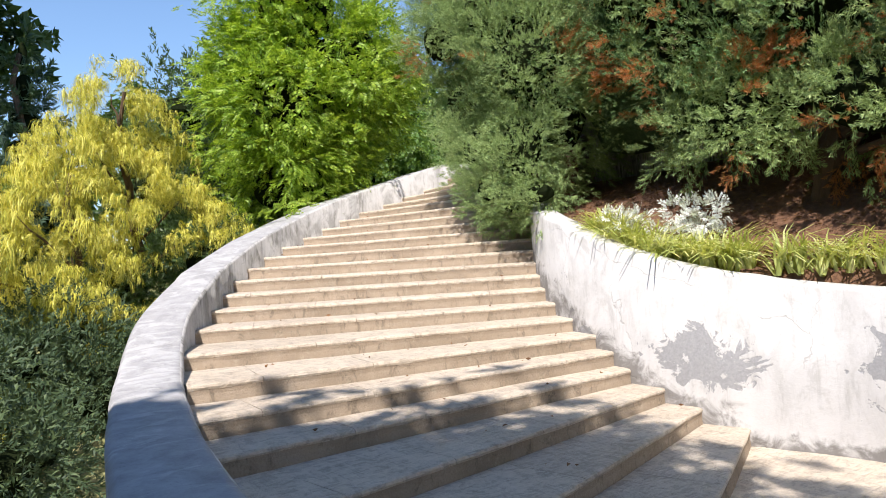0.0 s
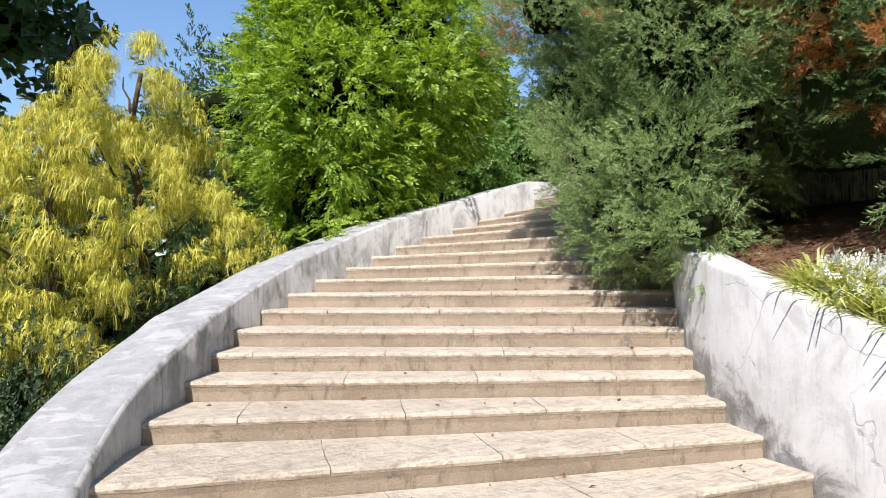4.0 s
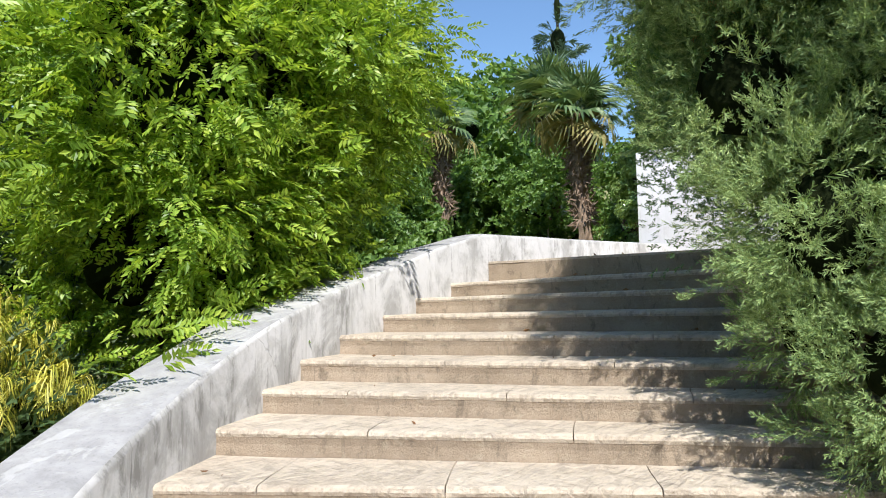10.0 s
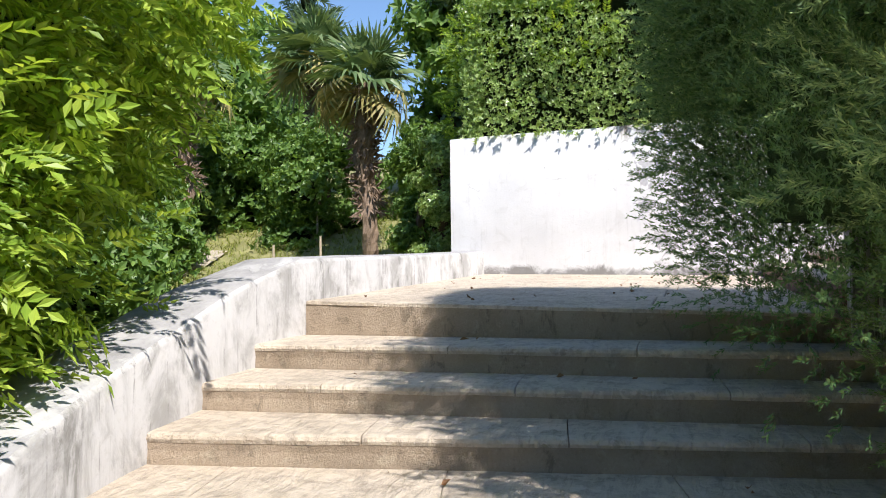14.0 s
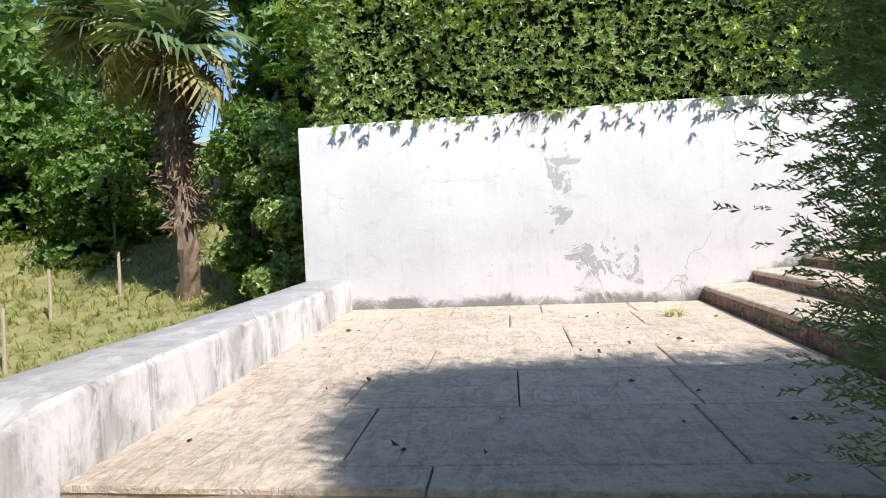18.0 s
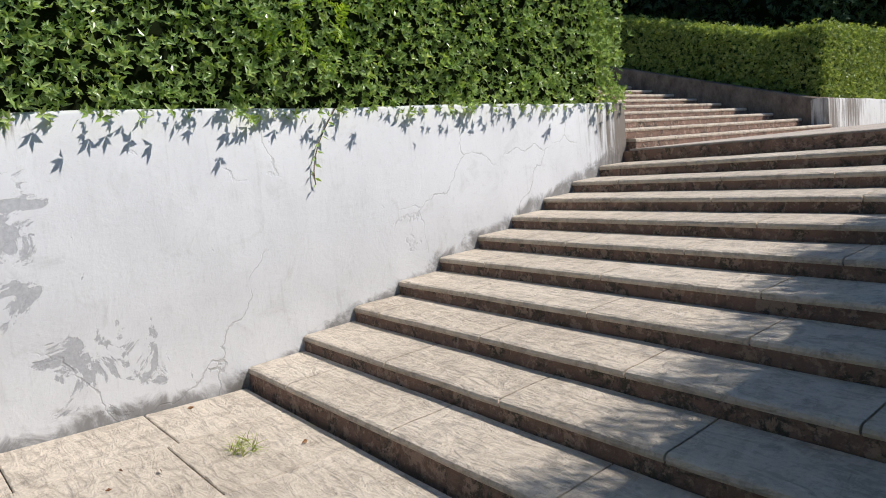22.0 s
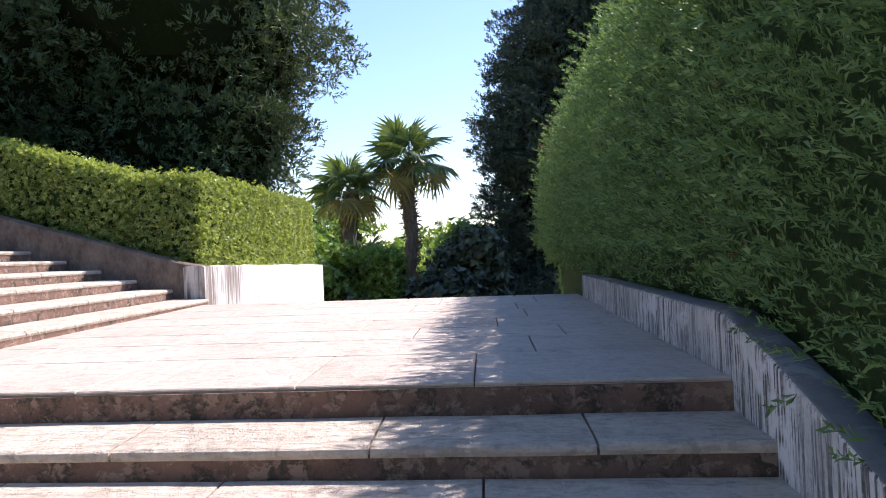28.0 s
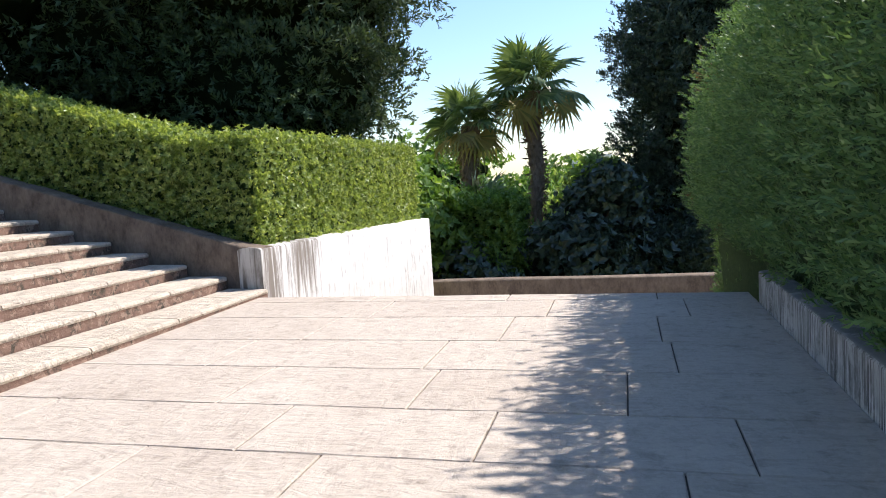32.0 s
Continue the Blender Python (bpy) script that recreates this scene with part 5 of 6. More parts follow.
# ---- palms ----
def fan_t(n=26, spread_deg=300, seed=1, limp=0.25):
    """A fan leaf along +x: pleated segments from one hub, drooping at the tips."""
    r = np.random.default_rng(seed)
    V, F = [], []
    for i in range(n):
        a = radians(-spread_deg / 2 + spread_deg * (i + 0.5) / n)
        l = (0.62 + 0.38 * math.cos(a * 0.55)) * r.uniform(0.92, 1.05)
        d = np.array((math.cos(a), math.sin(a), 0.0))
        s = np.array((-math.sin(a), math.cos(a), 0.0))
        w = 0.040
        b = len(V)
        V += [d * 0.03 + s * 0.006, d * 0.03 - s * 0.006, d * l * 0.55 + s * w + np.array((0, 0, 0.03)), d * l * 0.55 - s * w + np.array((0, 0, -0.03)),
              d * l * 0.92 + np.array((0, 0, -limp * l * r.uniform(0.4, 1.3))), d * l * 0.55 + np.array((0, 0, 0.0))]
        F += [(b, b + 5, b + 2), (b, b + 1, b + 5), (b + 1, b + 3, b + 5), (b + 2, b + 5, b + 4), (b + 5, b + 3, b + 4)]
    return np.array(V), np.array(F)


T_FAN, T_FAN_OLD = fan_t(), fan_t(22, 240, 4, 0.5)


def palm(label, base, top, r0, n, size, seed, group="", old=7):
    r = random.Random(seed)
    pm = thing("palm_tree", label, "palm", "", group)
    b, t = Vector(base), Vector(top)
    m = 26
    bm = bmesh.new()
    pts = [b.lerp(t, i / m) + Vector((0.05 * math.sin(i * 0.5 + seed), 0.05 * math.cos(i * 0.4), 0)) for i in range(m + 1)]
    tube(bm, pts, [r0 * (0.75 + 0.5 * (i / m) ** 2) * (1.0 + 0.12 * (i % 2)) for i in range(m + 1)], 12, 0.3)
    part("trunk", bm, M_FIBRE, pm, "shaggy fibrous trunk")
    # old leaf bases on the trunk
    k = 520
    hh = rng.uniform(0.25, 1.0, k) ** 0.7
    aa = rng.uniform(0, 2 * math.pi, k)
    P = np.array([pts[min(m, int(h * m))] for h in hh]) + np.c_[np.cos(aa), np.sin(aa), np.zeros(k)] * r0 * 0.9
    D = np.c_[np.cos(aa) * 0.6, np.sin(aa) * 0.6, rng.uniform(-1.1, 0.9, k)]
    tagged(scatter("trunk_fibre", leaf_t(1.0, 0.22, 0.1), P, D, rng.uniform(0.12, 0.26, k), M_FIBRE, pm), "", "", "", "stuff")
    for i in range(n):
        a = i * 2.4 + r.uniform(-0.3, 0.3)
        el = math.sin(radians(78 - 125 * (i / n)))
        d = Vector((math.cos(a) * math.sqrt(max(0.05, 1 - el * el)), math.sin(a) * math.sqrt(max(0.05, 1 - el * el)), el)).normalized()
        l = size * r.uniform(0.55, 0.85)
        hubp = t + d * l
        bm = bmesh.new()
        tube(bm, [t + d * 0.03, t + d * l * 0.5 + Vector((0, 0, 0.03)), hubp], [0.018, 0.012, 0.008], 5)
        fr = part("frond", bm, M_PALM if i < n - old else M_PALMOLD, pm)
        tmpl = T_FAN if i < n - old else T_FAN_OLD
        dd = (d + Vector((0, 0, -0.25))).normalized()
        scatter("fan_blade", tmpl, np.array([hubp]), np.array([dd]), np.array([size * r.uniform(0.85, 1.1)]), M_PALM if i < n - old else M_PALMOLD, fr, roll=0.3)
    return pm


palm("fan palm with shaggy trunk and yellowing old leaves", (2.05, 5.55, 3.5), (1.95, 5.6, 6.8), 0.15, 30, 0.66, 1, "meadow palms", 9)
palm("slender fan palm behind the parapet on the meadow", (2.3, 9.4, 4.2), (2.25, 9.3, 7.3), 0.13, 22, 0.62, 2, "meadow palms", 6)
palm("small fan palm in front of dark shrubs", (5.3, 8.3, 5.1), (5.2, 8.3, 8.5), 0.16, 24, 0.85, 6, "meadow palms", 6)
palm("tall fan palm against the sky beyond the terrace", (-0.9, -23.1, 2.2), (-0.95, -23.1, 8.2), 0.19, 26, 1.0, 3, "far palms", 5)
palm("second fan palm beyond the terrace", (1.0, -23.3, 2.2), (0.95, -23.3, 7.4), 0.20, 24, 0.95, 4, "far palms", 5)
palm("low fan palm among the shrubs", (0.3, -22.2, 2.4), (0.35, -22.1, 4.9), 0.16, 18, 0.75, 5, "far palms", 3)

# ---- trees round about ----
def lobed(cx, cy, z0, z1, r, n, seed, slim=1.0):
    rr = random.Random(seed)
    out = []
    for i in range(n):
        t = (i + 0.5) / n
        a = i * 2.4 + rr.uniform(-0.4, 0.4)
        q = r * (0.55 + 0.25 * rr.random()) * math.sin(math.pi * (0.15 + 0.75 * t))
        rad = r * rr.uniform(0.42, 0.62)
        out.append((cx + math.cos(a) * q, cy + math.sin(a) * q, z0 + (z1 - z0) * t, rad, rad, rad * 0.8 * slim))
    return out


def broadleaf(label, x, y, z0, z1, r, n, seed, mat=None, size=0.26, lobes=9, group="woodland trees", name="tree", core=0.44, leaf=None):
    base = z_ground(x, y)
    if group == "meadow shrubs":
        n, size = n * 2, size * 0.6
    elif group == "dark shrubs":
        n, size = int(n * 1.4), size * 0.85
    elif "distant" in label:
        n, size = int(n * 2.2), size * 0.55
    elif leaf:
        n, size = int(n * 0.7), size * 1.35
    elif n > 3000:
        n, size = int(n * 0.75), size * 1.1
    return tree(name, label, (x, y, base - 0.2), (x, y, z1 - r * 0.4), 0.10 + r * 0.05, lobed(x, y, z0, z1, r, lobes, seed), leaf or T_BUNCH, n, size, mat or M_WOODS, depth=0.6, gaps=0.15, core=core, limbs=5, seed=seed, group=group, per=8, rad=size * 1.1)


# shrubs and trees beyond the meadow
broadleaf("leafy green shrub on the meadow edge", 1.2, 10.5, 3.6, 6.2, 1.7, 4200, 21, size=0.22, name="shrub", group="meadow shrubs")
broadleaf("rounded green shrub beyond the parapet", -1.6, 8.6, 3.0, 5.2, 1.5, 4200, 22, size=0.20, name="shrub", group="meadow shrubs")
broadleaf("dense green shrub below the palms", 4.6, 10.4, 4.3, 6.8, 1.5, 3600, 23, size=0.22, name="shrub", group="meadow shrubs")
broadleaf("tall broadleaf tree at the meadow's edge", 2.0, 16.0, 4.0, 9.8, 3.2, 4200, 24)
broadleaf("tall broadleaf tree behind the palms", 7.2, 13.6, 4.5, 9.9, 2.9, 4200, 25)
broadleaf("tall broadleaf tree behind the palms", -2.5, 17.0, 3.0, 8.8, 3.0, 3600, 26)
broadleaf("dark broadleaf tree behind the hedge", 6.6, 3.4, 5.5, 11.5, 2.2, 3600, 27, M_DARK, 0.26)
broadleaf("dark broadleaf tree behind the hedge", 4.8, 0.6, 6.2, 11.5, 2.4, 3600, 28, M_DARK, 0.26)
broadleaf("vine-covered shrub beside the end of the white wall", 1.75, 4.55, 3.9, 6.1, 0.42, 2400, 29, M_WOODS, 0.12, name="shrub", group="meadow shrubs")
broadleaf("vine-covered shrub beside the end of the white wall", 0.95, 4.0, 3.6, 5.6, 0.30, 1600, 129, M_LAUREL, 0.10, name="shrub", group="meadow shrubs")
broadleaf("leafy tree rising behind the end of the wall", 5.8, 5.3, 5.0, 10.5, 1.2, 3000, 229, M_WOODS, 0.2)
broadleaf("leafy green bush below the taller palm", 4.3, 7.6, 4.0, 6.8, 1.1, 2600, 231, M_WOODS, 0.18, name="shrub", group="meadow shrubs")
# behind the golden cypress and the wisteria
broadleaf("dark green conifer behind the golden cypress", -7.4, 7.6, 1.5, 6.0, 1.7, 4200, 30, M_YEW, 0.22, leaf=T_BRUSH)
# Cypress foliage lying in shade, given dark leaf colours to show it.
broadleaf("low conifer foliage below the parapet, darkened for shade", -8.2, 4.4, 0.2, 2.4, 1.3, 3600, 31, M_YEW, 0.2, leaf=T_BRUSH, name="shrub", group="dark shrubs")
# M_DARK on these two stands in for the shade they lie in.
broadleaf("low conifer foliage below the parapet, darkened for shade", -11.2, 1.8, -0.6, 1.2, 1.4, 3600, 32, M_DARK, 0.2, leaf=T_BRUSH, name="shrub", group="dark shrubs")
broadleaf("low conifer foliage below the parapet, darkened for shade", -12.6, -0.8, -0.6, 0.9, 1.3, 3200, 33, M_DARK, 0.2, leaf=T_BRUSH, name="shrub", group="dark shrubs")
broadleaf("low conifer foliage below the parapet, darkened for shade", -10.2, 4.6, -0.4, 1.8, 1.5, 3600, 34, M_YEW, 0.2, leaf=T_BRUSH, name="shrub", group="dark shrubs")
broadleaf("tall tree with hanging branches against the sky", -12.8, 20.0, 10.0, 16.0, 4.2, 3600, 35, M_YEW, 0.4)
broadleaf("distant green broadleaf tree beyond the meadow", -19, 16, 0, 7, 4.0, 1800, 36, size=0.5)
broadleaf("distant green broadleaf tree beyond the meadow", -12, 20, 0, 6.5, 4.0, 1800, 37, size=0.5)
broadleaf("distant green broadleaf tree beyond the meadow", -4, 24, 2, 9, 4.2, 1800, 38, size=0.5)
broadleaf("distant green broadleaf tree beyond the meadow", 8, 24, 4, 12, 4.5, 1800, 39, size=0.5)
broadleaf("distant green broadleaf tree beyond the meadow", 15, 18, 5, 13, 4.5, 1800, 40, size=0.5)
broadleaf("distant green broadleaf tree beyond the meadow", -26, 8, -1, 6, 4.0, 1500, 41, size=0.55)
broadleaf("distant green broadleaf tree beyond the meadow", -24, -2, -1, 6, 4.0, 1500, 42, size=0.55)


def spire(label, x, y, z0, z1, r, n, seed, size=0.5):
    lobes = []
    m = 9
    for i in range(m):
        t = i / (m - 1)
        rr = r * (1.05 - t) + 0.12
        lobes.append((x, y, z0 + (z1 - z0) * t, rr, rr, (z1 - z0) / m * 0.8))
    return tree("conifer", label, (x, y, z_ground(x, y) - 0.2), (x, y, z1), 0.2, lobes, T_SPRAY, n, size, M_SPRUCE, depth=0.5, gaps=0.1, core=0.6, limbs=0, seed=seed, group="conifers", per=6, rad=0.2, droop=0.2)


spire("slim dark conifer against the sky", 20.9, 17.7, 5.0, 19.3, 3.0, 2600, 51, 0.9)
spire("slim dark conifer against the sky", -9.4, 17.3, 1.0, 9.2, 2.0, 2200, 52, 0.6)

# dark trees above the side stairs and beyond the terrace
cyp = [(2.5, -14.0, 7.6, 2.5, 2.3, 1.3), (2.4, -14.0, 9.4, 3.15, 2.7, 1.8), (2.3, -14.0, 11.5, 3.3, 2.8, 2.0), (2.5, -14.0, 13.6, 2.9, 2.6, 2.0), (4.6, -13.4, 9.0, 2.4, 2.2, 2.2), (4.8, -13.2, 12.0, 2.4, 2.2, 2.2)]
tree("cypress", "huge dark cypress above the clipped hedge", (2.6, -14.0, 5.0), (2.4, -14.0, 13.0), 0.35, cyp, T_BRUSH, 15000, 0.27, M_DARK, depth=0.2, gaps=0.05, core=0.84, seed=61, group="dark trees", up=0.4, per=8, rad=0.16, puff=True)
broadleaf("dark evergreen behind the clipped hedge", 7.0, -11.5, 6.0, 13.0, 3.2, 4500, 62, M_DARK, 0.30, 11, "dark trees", leaf=T_BRUSH)
broadleaf("dark evergreen over the side stairs", 9.5, -7.0, 6.5, 13.0, 3.0, 3600, 63, M_DARK, 0.30, 10, "dark trees", leaf=T_BRUSH)
broadleaf("dark evergreen over the side stairs", 8.5, -3.0, 6.5, 13.0, 2.8, 3600, 64, M_DARK, 0.30, 10, "dark trees", leaf=T_BRUSH)
holm = [(-6.3, -24.0, 4.2, 2.6, 2.4, 2.4), (-5.8, -24.0, 6.8, 2.5, 2.4, 2.2), (-5.7, -24.2, 9.2, 2.6, 2.4, 2.0), (-6.3, -24.0, 11.4, 2.6, 2.3, 2.0), (-6.8, -24.1, 13.4, 2.1, 2.0, 1.8), (-7.2, -24.0, 15.0, 1.4, 1.4, 1.3), (-4.9, -23.4, 8.0, 1.4, 1.3, 1.2), (-5.0, -23.6, 5.2, 1.5, 1.4, 1.4)]
tree("holm_oak", "tall dark holm oak beyond the thuja hedge", (-6.2, -24.0, 2.2), (-6.6, -24.0, 14.0), 0.3, holm, T_BRUSH, 15000, 0.34, M_HOLM, depth=0.4, gaps=0.12, core=0.7, seed=71, group="dark trees", per=10, rad=0.22, up=0.7, puff=True)
broadleaf("dark shrub below the terrace", -2.4, -19.6, 2.2, 4.2, 1.5, 3600, 72, M_HOLM, 0.2, name="shrub", group="terrace shrubs")
broadleaf("yellow-green shrub below the terrace", -2.9, -24.5, 3.0, 5.8, 1.5, 3200, 73, M_LAUREL, 0.22, name="shrub", group="terrace shrubs")
broadleaf("dark shrub below the terrace", -0.2, -19.0, 2.0, 3.7, 1.4, 3600, 74, M_HOLM, 0.2, name="shrub", group="terrace shrubs")
broadleaf("ivy-covered bank beyond the terrace wall", 1.5, -19.4, 2.6, 5.5, 1.7, 5200, 75, M_WOODS, 0.19, name="shrub", group="terrace shrubs")
broadleaf("slim evergreen before the holm oak", -2.9, -20.3, 3.4, 5.7, 0.7, 2200, 76, M_HOLM, 0.19, 7, "terrace shrubs", "shrub")
bank = thing("ivy_hedge", "dense dark ivy-grown hedge beyond the lower landing", "hedge")
IB = [(-0.9, 3.4, -20.6, -18.9, 1.8, 5.35, "YxZ")]
P, D = shaggy(IB, 11000, 0.22)
P += D / np.linalg.norm(D, axis=1, keepdims=True) * np.array([noise.noise(Vector(q) * 1.3) * 0.25 for q in P])[:, None]
scatter("foliage", T_PRIVET, P, D, 0.10 * rng.uniform(0.7, 1.3, len(P)), M_WOODS, bank)
lump("inner_hedge", IB, M_CORE_SHADE, bank, 0.25)
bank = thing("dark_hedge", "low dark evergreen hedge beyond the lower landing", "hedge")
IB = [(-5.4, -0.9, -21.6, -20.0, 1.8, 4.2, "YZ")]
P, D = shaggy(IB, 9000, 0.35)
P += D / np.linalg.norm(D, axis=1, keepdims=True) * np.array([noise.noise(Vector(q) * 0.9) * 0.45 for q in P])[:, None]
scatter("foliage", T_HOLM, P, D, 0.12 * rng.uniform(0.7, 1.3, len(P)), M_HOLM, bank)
lump("inner_hedge", IB, M_CORE_SHADE, bank, 0.3)
broadleaf("distant green tree beyond the terrace", 4, -34, 2, 7, 4, 1500, 77, size=0.55)
broadleaf("distant green tree beyond the terrace", -8, -34, 1, 7, 4, 1500, 78, size=0.55)
broadleaf("distant green tree beyond the terrace", -1, -44, 1, 5.5, 4.5, 1500, 79, size=0.55)
broadleaf("distant green tree beyond the terrace", -16, -26, 0, 8, 4.5, 1500, 80, size=0.55)
# Out-of-view trees, added to block low sky light from the steps.
for x, y, q in ((-25, -10, 91), (-23, -19, 92), (-15, -25, 93), (-27, 0, 94), (-22, 9, 96)):
    broadleaf("unseen dark tree added to cut low sky light", x, y, 0, 10.5, 4.6, 1800, q, M_DARK, 0.6)
broadleaf("broadleaf tree beside the square", -17.3, -10.7, 7.6, 10.6, 1.9, 1700, 82, size=0.28, core=0.7)
broadleaf("broadleaf tree beside the square", -15.3, -9.8, 7.2, 10.2, 1.9, 1700, 81, size=0.28, core=0.7)

# far apartment block
blk = thing("apartment_building", "pale apartment block far off, with rows of windows", "building")
bm = bmesh.new()
bmesh.ops.create_cube(bm, size=1.0, matrix=pose(2.0, -124, 3.5) @ Matrix.Diagonal((6.5, 8, 9.5, 1)))
part("wall", bm, M_FACADE, blk)
for i in range(5):
    for j in range(6):
        bm = bmesh.new()
        bmesh.ops.create_cube(bm, size=1.0, matrix=pose(-0.6 + 1.3 * i, -119.98, 0.2 + 1.35 * j) @ Matrix.Diagonal((0.9, 0.12, 0.7, 1)))
        part("window", bm, M_PANE, blk)
bm = bmesh.new()
bmesh.ops.create_cube(bm, size=1.0, matrix=pose(2.0, -124, 8.4) @ Matrix.Diagonal((6.9, 8.4, 0.3, 1)))
part("roof", bm, M_FACADE, blk)

# ---- planting in the bed ----
def blade_t(n=9, seed=1):
    r = np.random.default_rng(seed)
    V, F = [], []
    for i in range(n):
        a = r.uniform(0, 2 * math.pi)
        lean = r.uniform(0.15, 0.55)
        w = 0.030
        b = len(V)
        p = np.array((0.0, math.cos(a) * 0.05, math.sin(a) * 0.05))
        d = np.array((1.0, math.cos(a) * lean, math.sin(a) * lean))
        s = np.array((0.0, -math.sin(a), math.cos(a)))
        for j in range(4):
            V += [p + s * w * (1 - j / 3.6), p - s * w * (1 - j / 3.6)]
            p = p + d / np.linalg.norm(d) * 0.34
            d = d + np.array((-0.55, math.cos(a) * 0.55, math.sin(a) * 0.55)) * r.uniform(0.7, 1.2)
        for j in range(3):
            F += [(b + j * 2, b + j * 2 + 1, b + j * 2 + 3), (b + j * 2, b + j * 2 + 3, b + j * 2 + 2)]
    return np.array(V), np.array(F)


edging = thing("lily_turf_border", "border of yellow-green lily turf along the planter wall", "plants")
P = []
for d in np.arange(166, 206, 0.9):
    for rr in (0.31, 0.42):
        P.append(hub(R_IN - rr + random.uniform(-0.05, 0.05), radians(float(d))))
for y in np.arange(-4.45, -9.5, -0.085):
    for dx in (0.27, 0.38):
        P.append(Vector((float(np.interp(y, (-12, -6.2, -5.1, -4.4), (-7.05, -6.8, -6.72, -6.85))) + dx + random.uniform(-0.05, 0.05), y, 0)))
P = np.array([(p.x, p.y, z_soil(p.x, p.y) - 0.02) for p in P])
D = rng.normal(0, 0.12, P.shape) + np.array((-0.15, 0, 1.0))
tuft_mesh = []
for q in range(4):
    v, f = blade_t(14, 30 + q)
    tuft_mesh.append(mesh_np("tuft", v[:, [1, 2, 0]], f, M_LIRI))
for i, p in enumerate(P):
    ob = child("tuft", tuft_mesh[i % 4], edging)
    ob.matrix_world = pose(*p, random.uniform(-14, 14), random.uniform(-22, 6), random.uniform(0, 360)) @ Matrix.Scale(0.43 * random.uniform(0.75, 1.2), 4)


def silver_plant(x, y, s, n, seed):
    z = z_soil(x, y)
    sp = thing("silver_ragwort", "silvery white felted ragwort on the mulch", "plant", "", "silver plants")
    r = random.Random(seed)
    for i in range(5):
        a = i * 1.3 + r.random()
        limb("stem", (x, y, z - 0.03), (x + math.cos(a) * s * 0.5, y + math.sin(a) * s * 0.5, z + s * 0.7), 0.010, 0.005, sp, M_SILVER, 0.1, seed + i)
    lobes = [(x + math.cos(i * 1.3) * s * 0.45, y + math.sin(i * 1.3) * s * 0.45, z + s * (0.55 + 0.12 * (i % 3)), s * 0.38, s * 0.38, s * 0.32) for i in range(6)]
    P, D = crown_points(lobes, n, 0.7, 0)
    scatter("foliage", T_PINNATE, P, D + rng.normal(0, 0.4, D.shape), s * 0.34 * rng.uniform(0.7, 1.2, n), M_SILVER, sp)


silver_plant(-6.62, -2.95, 0.27, 150, 1)
silver_plant(-6.50, -3.35, 0.24, 120, 2)
silver_plant(-6.20, -3.45, 0.36, 170, 3)

litter = thing("bark_chips", "loose bark chips and dry needles on the bed", "mulch", "stuff")
n = 5000
px = rng.uniform(-7.0, -5.0, n)
py = rng.uniform(-9.0, -1.2, n)
ok = [math.hypot(a - CX, b - CY) < R_IN - 0.3 if b > CY else a > -6.5 for a, b in zip(px, py)]
px, py = px[ok], py[ok]
P = np.array([(a, b, z_soil(a, b) + 0.012) for a, b in zip(px, py)])
D = rng.normal(0, 1, P.shape) * np.array((1, 1, 0.25))
scatter("chips", leaf_t(1.0, 0.35, 0.1), P, D, rng.uniform(0.02, 0.07, len(P)), M_DEAD, litter)

# ---- meadow ----
grass = thing("meadow_grass", "mown meadow grass on the slope, sunlit and dry in places", "grass", "stuff")
n = 7500
px, py = rng.uniform(-5.0, 6.5, n), rng.uniform(3.7, 10.5, n)
P = np.array([(a, b, z_ground(a, b) - 0.01) for a, b in zip(px, py)])
D = rng.normal(0, 0.25, P.shape) + np.array((0, 0, 1.0))
scatter("blades", blade_t(6, 5), P, D, rng.uniform(0.10, 0.22, n), M_GRASS, grass)
V, F = [], []
for i in range(30):
    t = i / 29
    cx, cy = -9 + 12 * t, 6.6 + 3.6 * t + 0.7 * math.sin(t * 4)
    for o in (-0.7, 0.7):
        V.append((cx, cy + o, z_ground(cx, cy + o) + 0.05))
F = [(2 * i, 2 * i + 2, 2 * i + 3, 2 * i + 1) for i in range(29)]
tagged(new("path", mesh_from("path", V, F, M_PATH, True)), "pale gravel path through the meadow", "path", "", "structure")
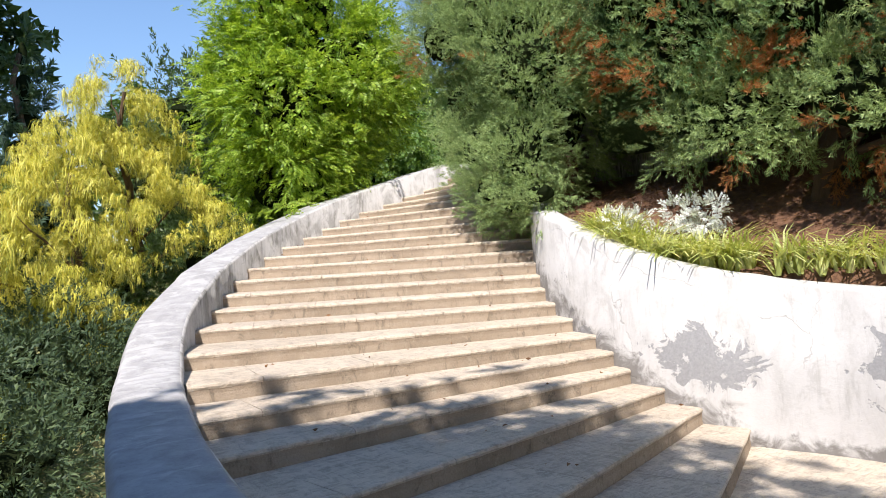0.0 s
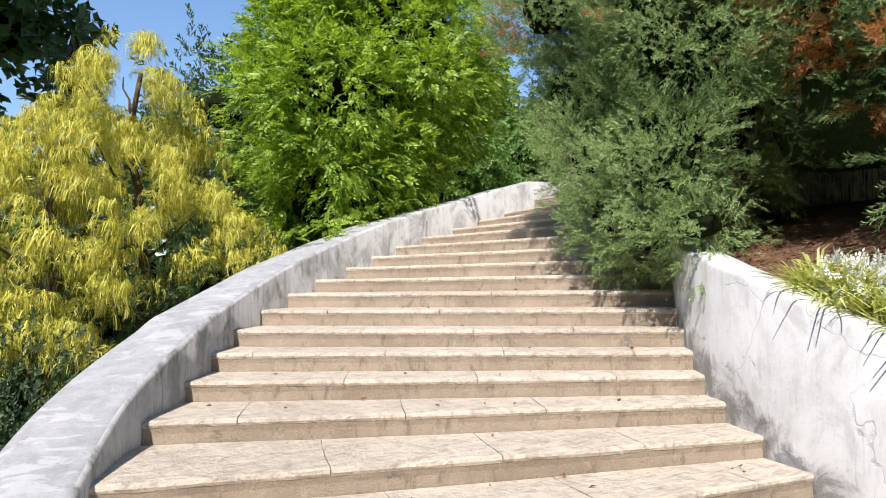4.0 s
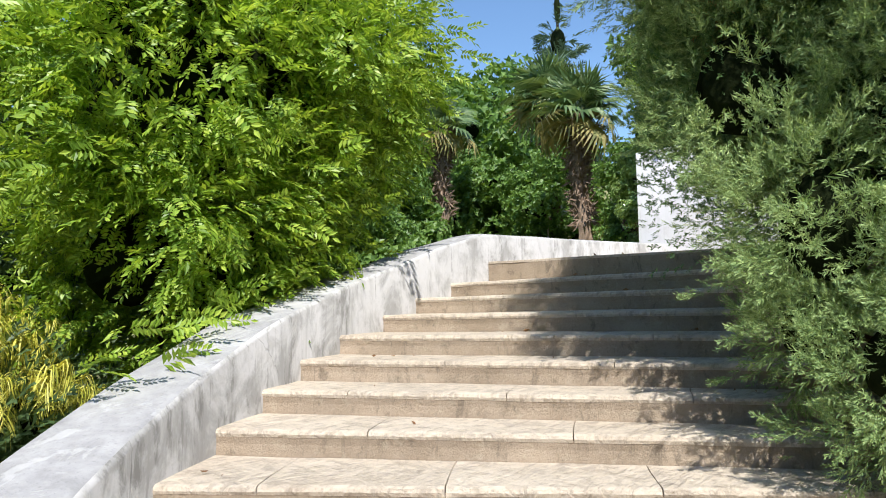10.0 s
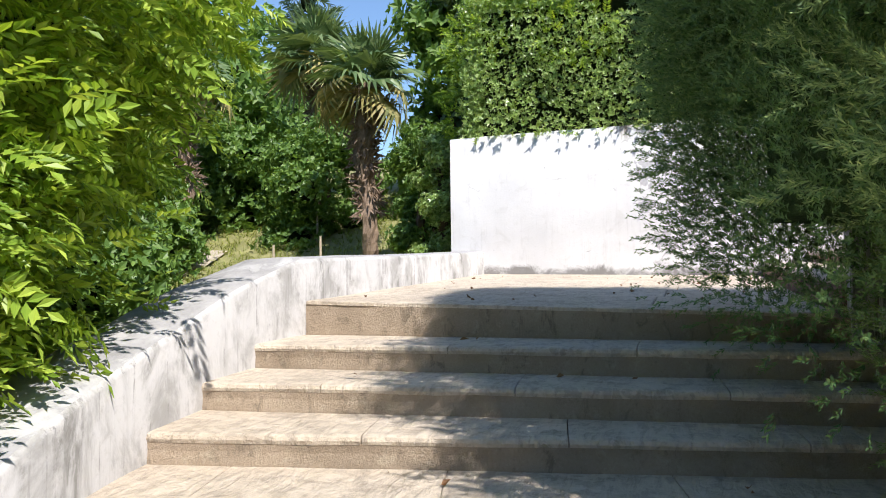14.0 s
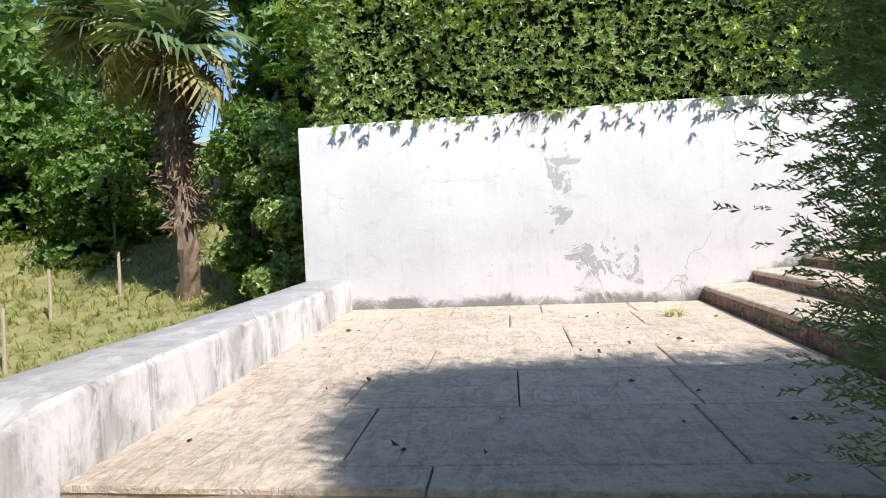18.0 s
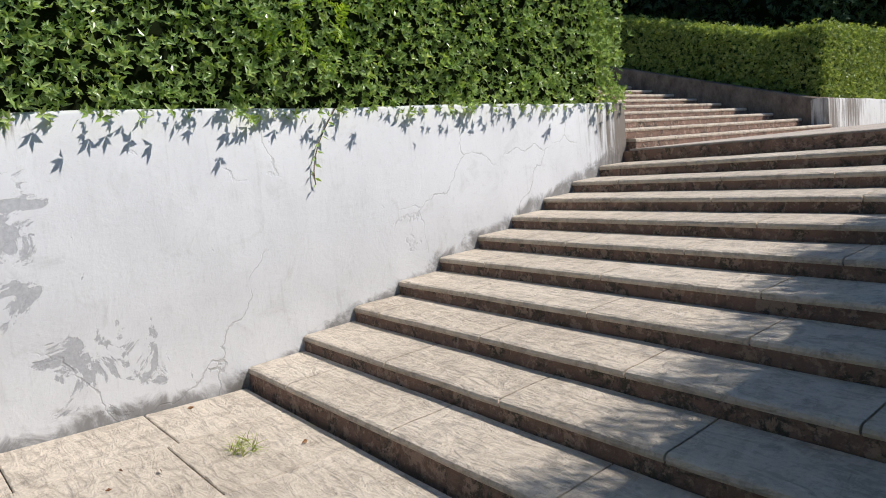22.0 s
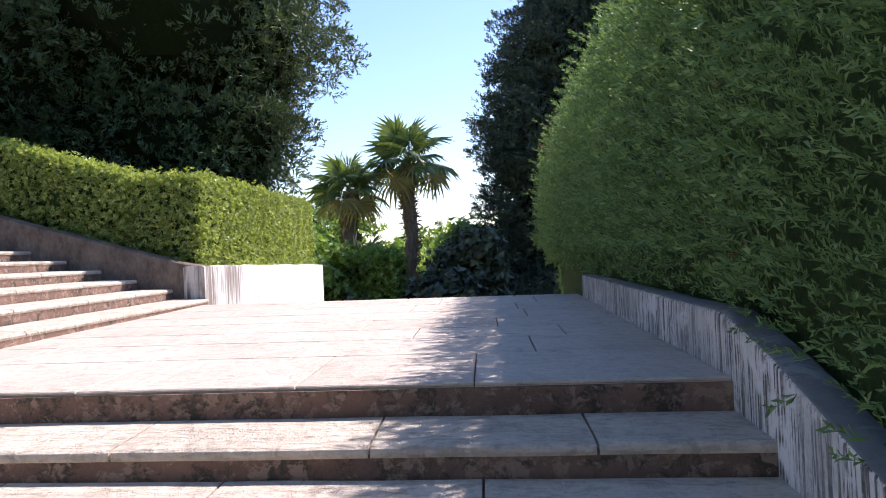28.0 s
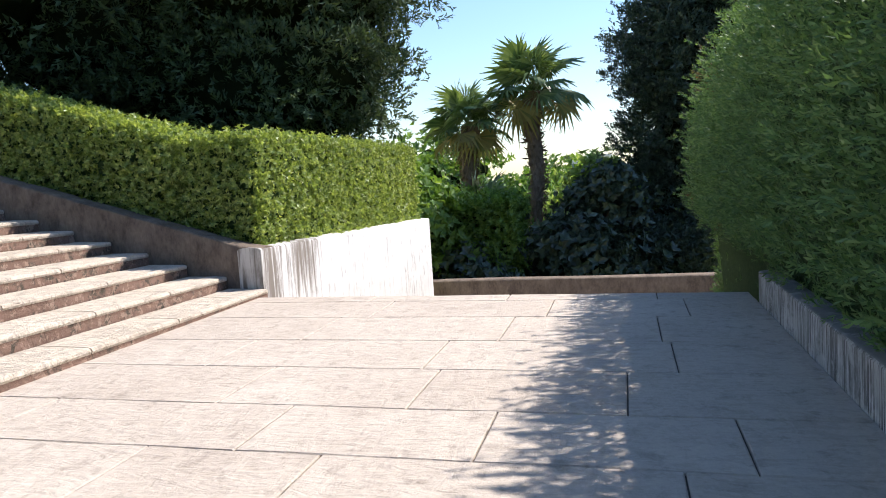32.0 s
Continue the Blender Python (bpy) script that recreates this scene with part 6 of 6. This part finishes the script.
for i, (x, y, hh) in enumerate(((1.5, 7.0, 0.6), (0.2, 6.6, 0.65), (2.3, 6.6, 0.55), (-0.8, 6.9, 0.6), (3.6, 7.4, 0.6), (-2.0, 6.2, 0.6))):
    bm = bmesh.new()
    z = z_ground(x, y)
    tube(bm, [(x, y, z - 0.1), (x + 0.01, y, z + hh * 0.5), (x + 0.02, y + 0.01, z + hh)], [0.022, 0.02, 0.019], 7, 0.2)
    me = bpy.data.meshes.new("stake")
    bm.to_mesh(me)
    bm.free()
    me.materials.append(M_STAKE)
    tagged(new("stake", me), "weathered wooden stake in the meadow grass", "stake", "meadow stakes")

# dry leaves on the steps and a weed in a joint
leaves = thing("fallen_leaves", "few dry brown leaves on the steps", "leaves", "stuff")
P = []
for i in range(90):
    k = random.randint(2, 21)
    a = ang(k) + (ang(k + 1) - ang(k)) * random.uniform(0.2, 0.95)
    p = hub(random.uniform(R_IN, 6.15), a)
    P.append((p.x, p.y, k * H1 + 0.022))
for i in range(40):
    x, y = random.uniform(-4.1, -0.1), random.uniform(-0.1, 2.9)
    P.append((x, y, z_land(x, y) + 0.012))
P = np.array(P)
D = rng.normal(0, 1, P.shape) * np.array((1, 1, 0.2))
scatter("leaf_litter", leaf_t(1.0, 0.5, 0.15), P, D, rng.uniform(0.02, 0.055, len(P)), M_DEAD, leaves)
weed = thing("weed", "small green weed in a paving joint", "plant")
P = np.array([(-0.95 + 0.02 * i, 0.42 + random.uniform(-0.08, 0.08), z_land(-0.95, 0.42) + 0.005) for i in range(9)])
scatter("tuft", blade_t(9, 9), P, rng.normal(0, 0.5, P.shape) + np.array((0, 0, 1)), np.full(9, 0.09), M_GRASS, weed)

# a sprig of the hedge hanging down the white wall
sprig = thing("hanging_sprig", "thin leafy sprig hanging down the white wall", "plant")
pts = [Vector((-0.02, -0.87 + 0.22 * math.sin(i * 0.16), 5.34 - 0.046 * i)) for i in range(12)]
bm = bmesh.new()
tube(bm, pts, [0.004] * 12, 5)
part("stem", bm, M_BARK, sprig)
for i, p in enumerate(pts):
    scatter("leaf", leaf_t(1.0, 0.42, 0.1), np.array([p]), np.array([(-0.5, 0.9 if i % 2 else -0.9, -0.6)]), np.array([0.055]), M_LAUREL, sprig)

# ---- paving slabs ----
paving("floor_landing", "landing of stamped beige concrete slabs", -4.33, 0.0, 0.0, 3.06, z_land, on_landing, True, 0.70, 0.30, land_nose)
paving("floor_terrace", "terrace of stamped beige concrete slabs", -4.20, -0.06, -8.94, U_Y(11) - 0.02, z_terr, lambda x, y: True, False, 0.62, 0.25, None, M_SLAB_SMOOTH)
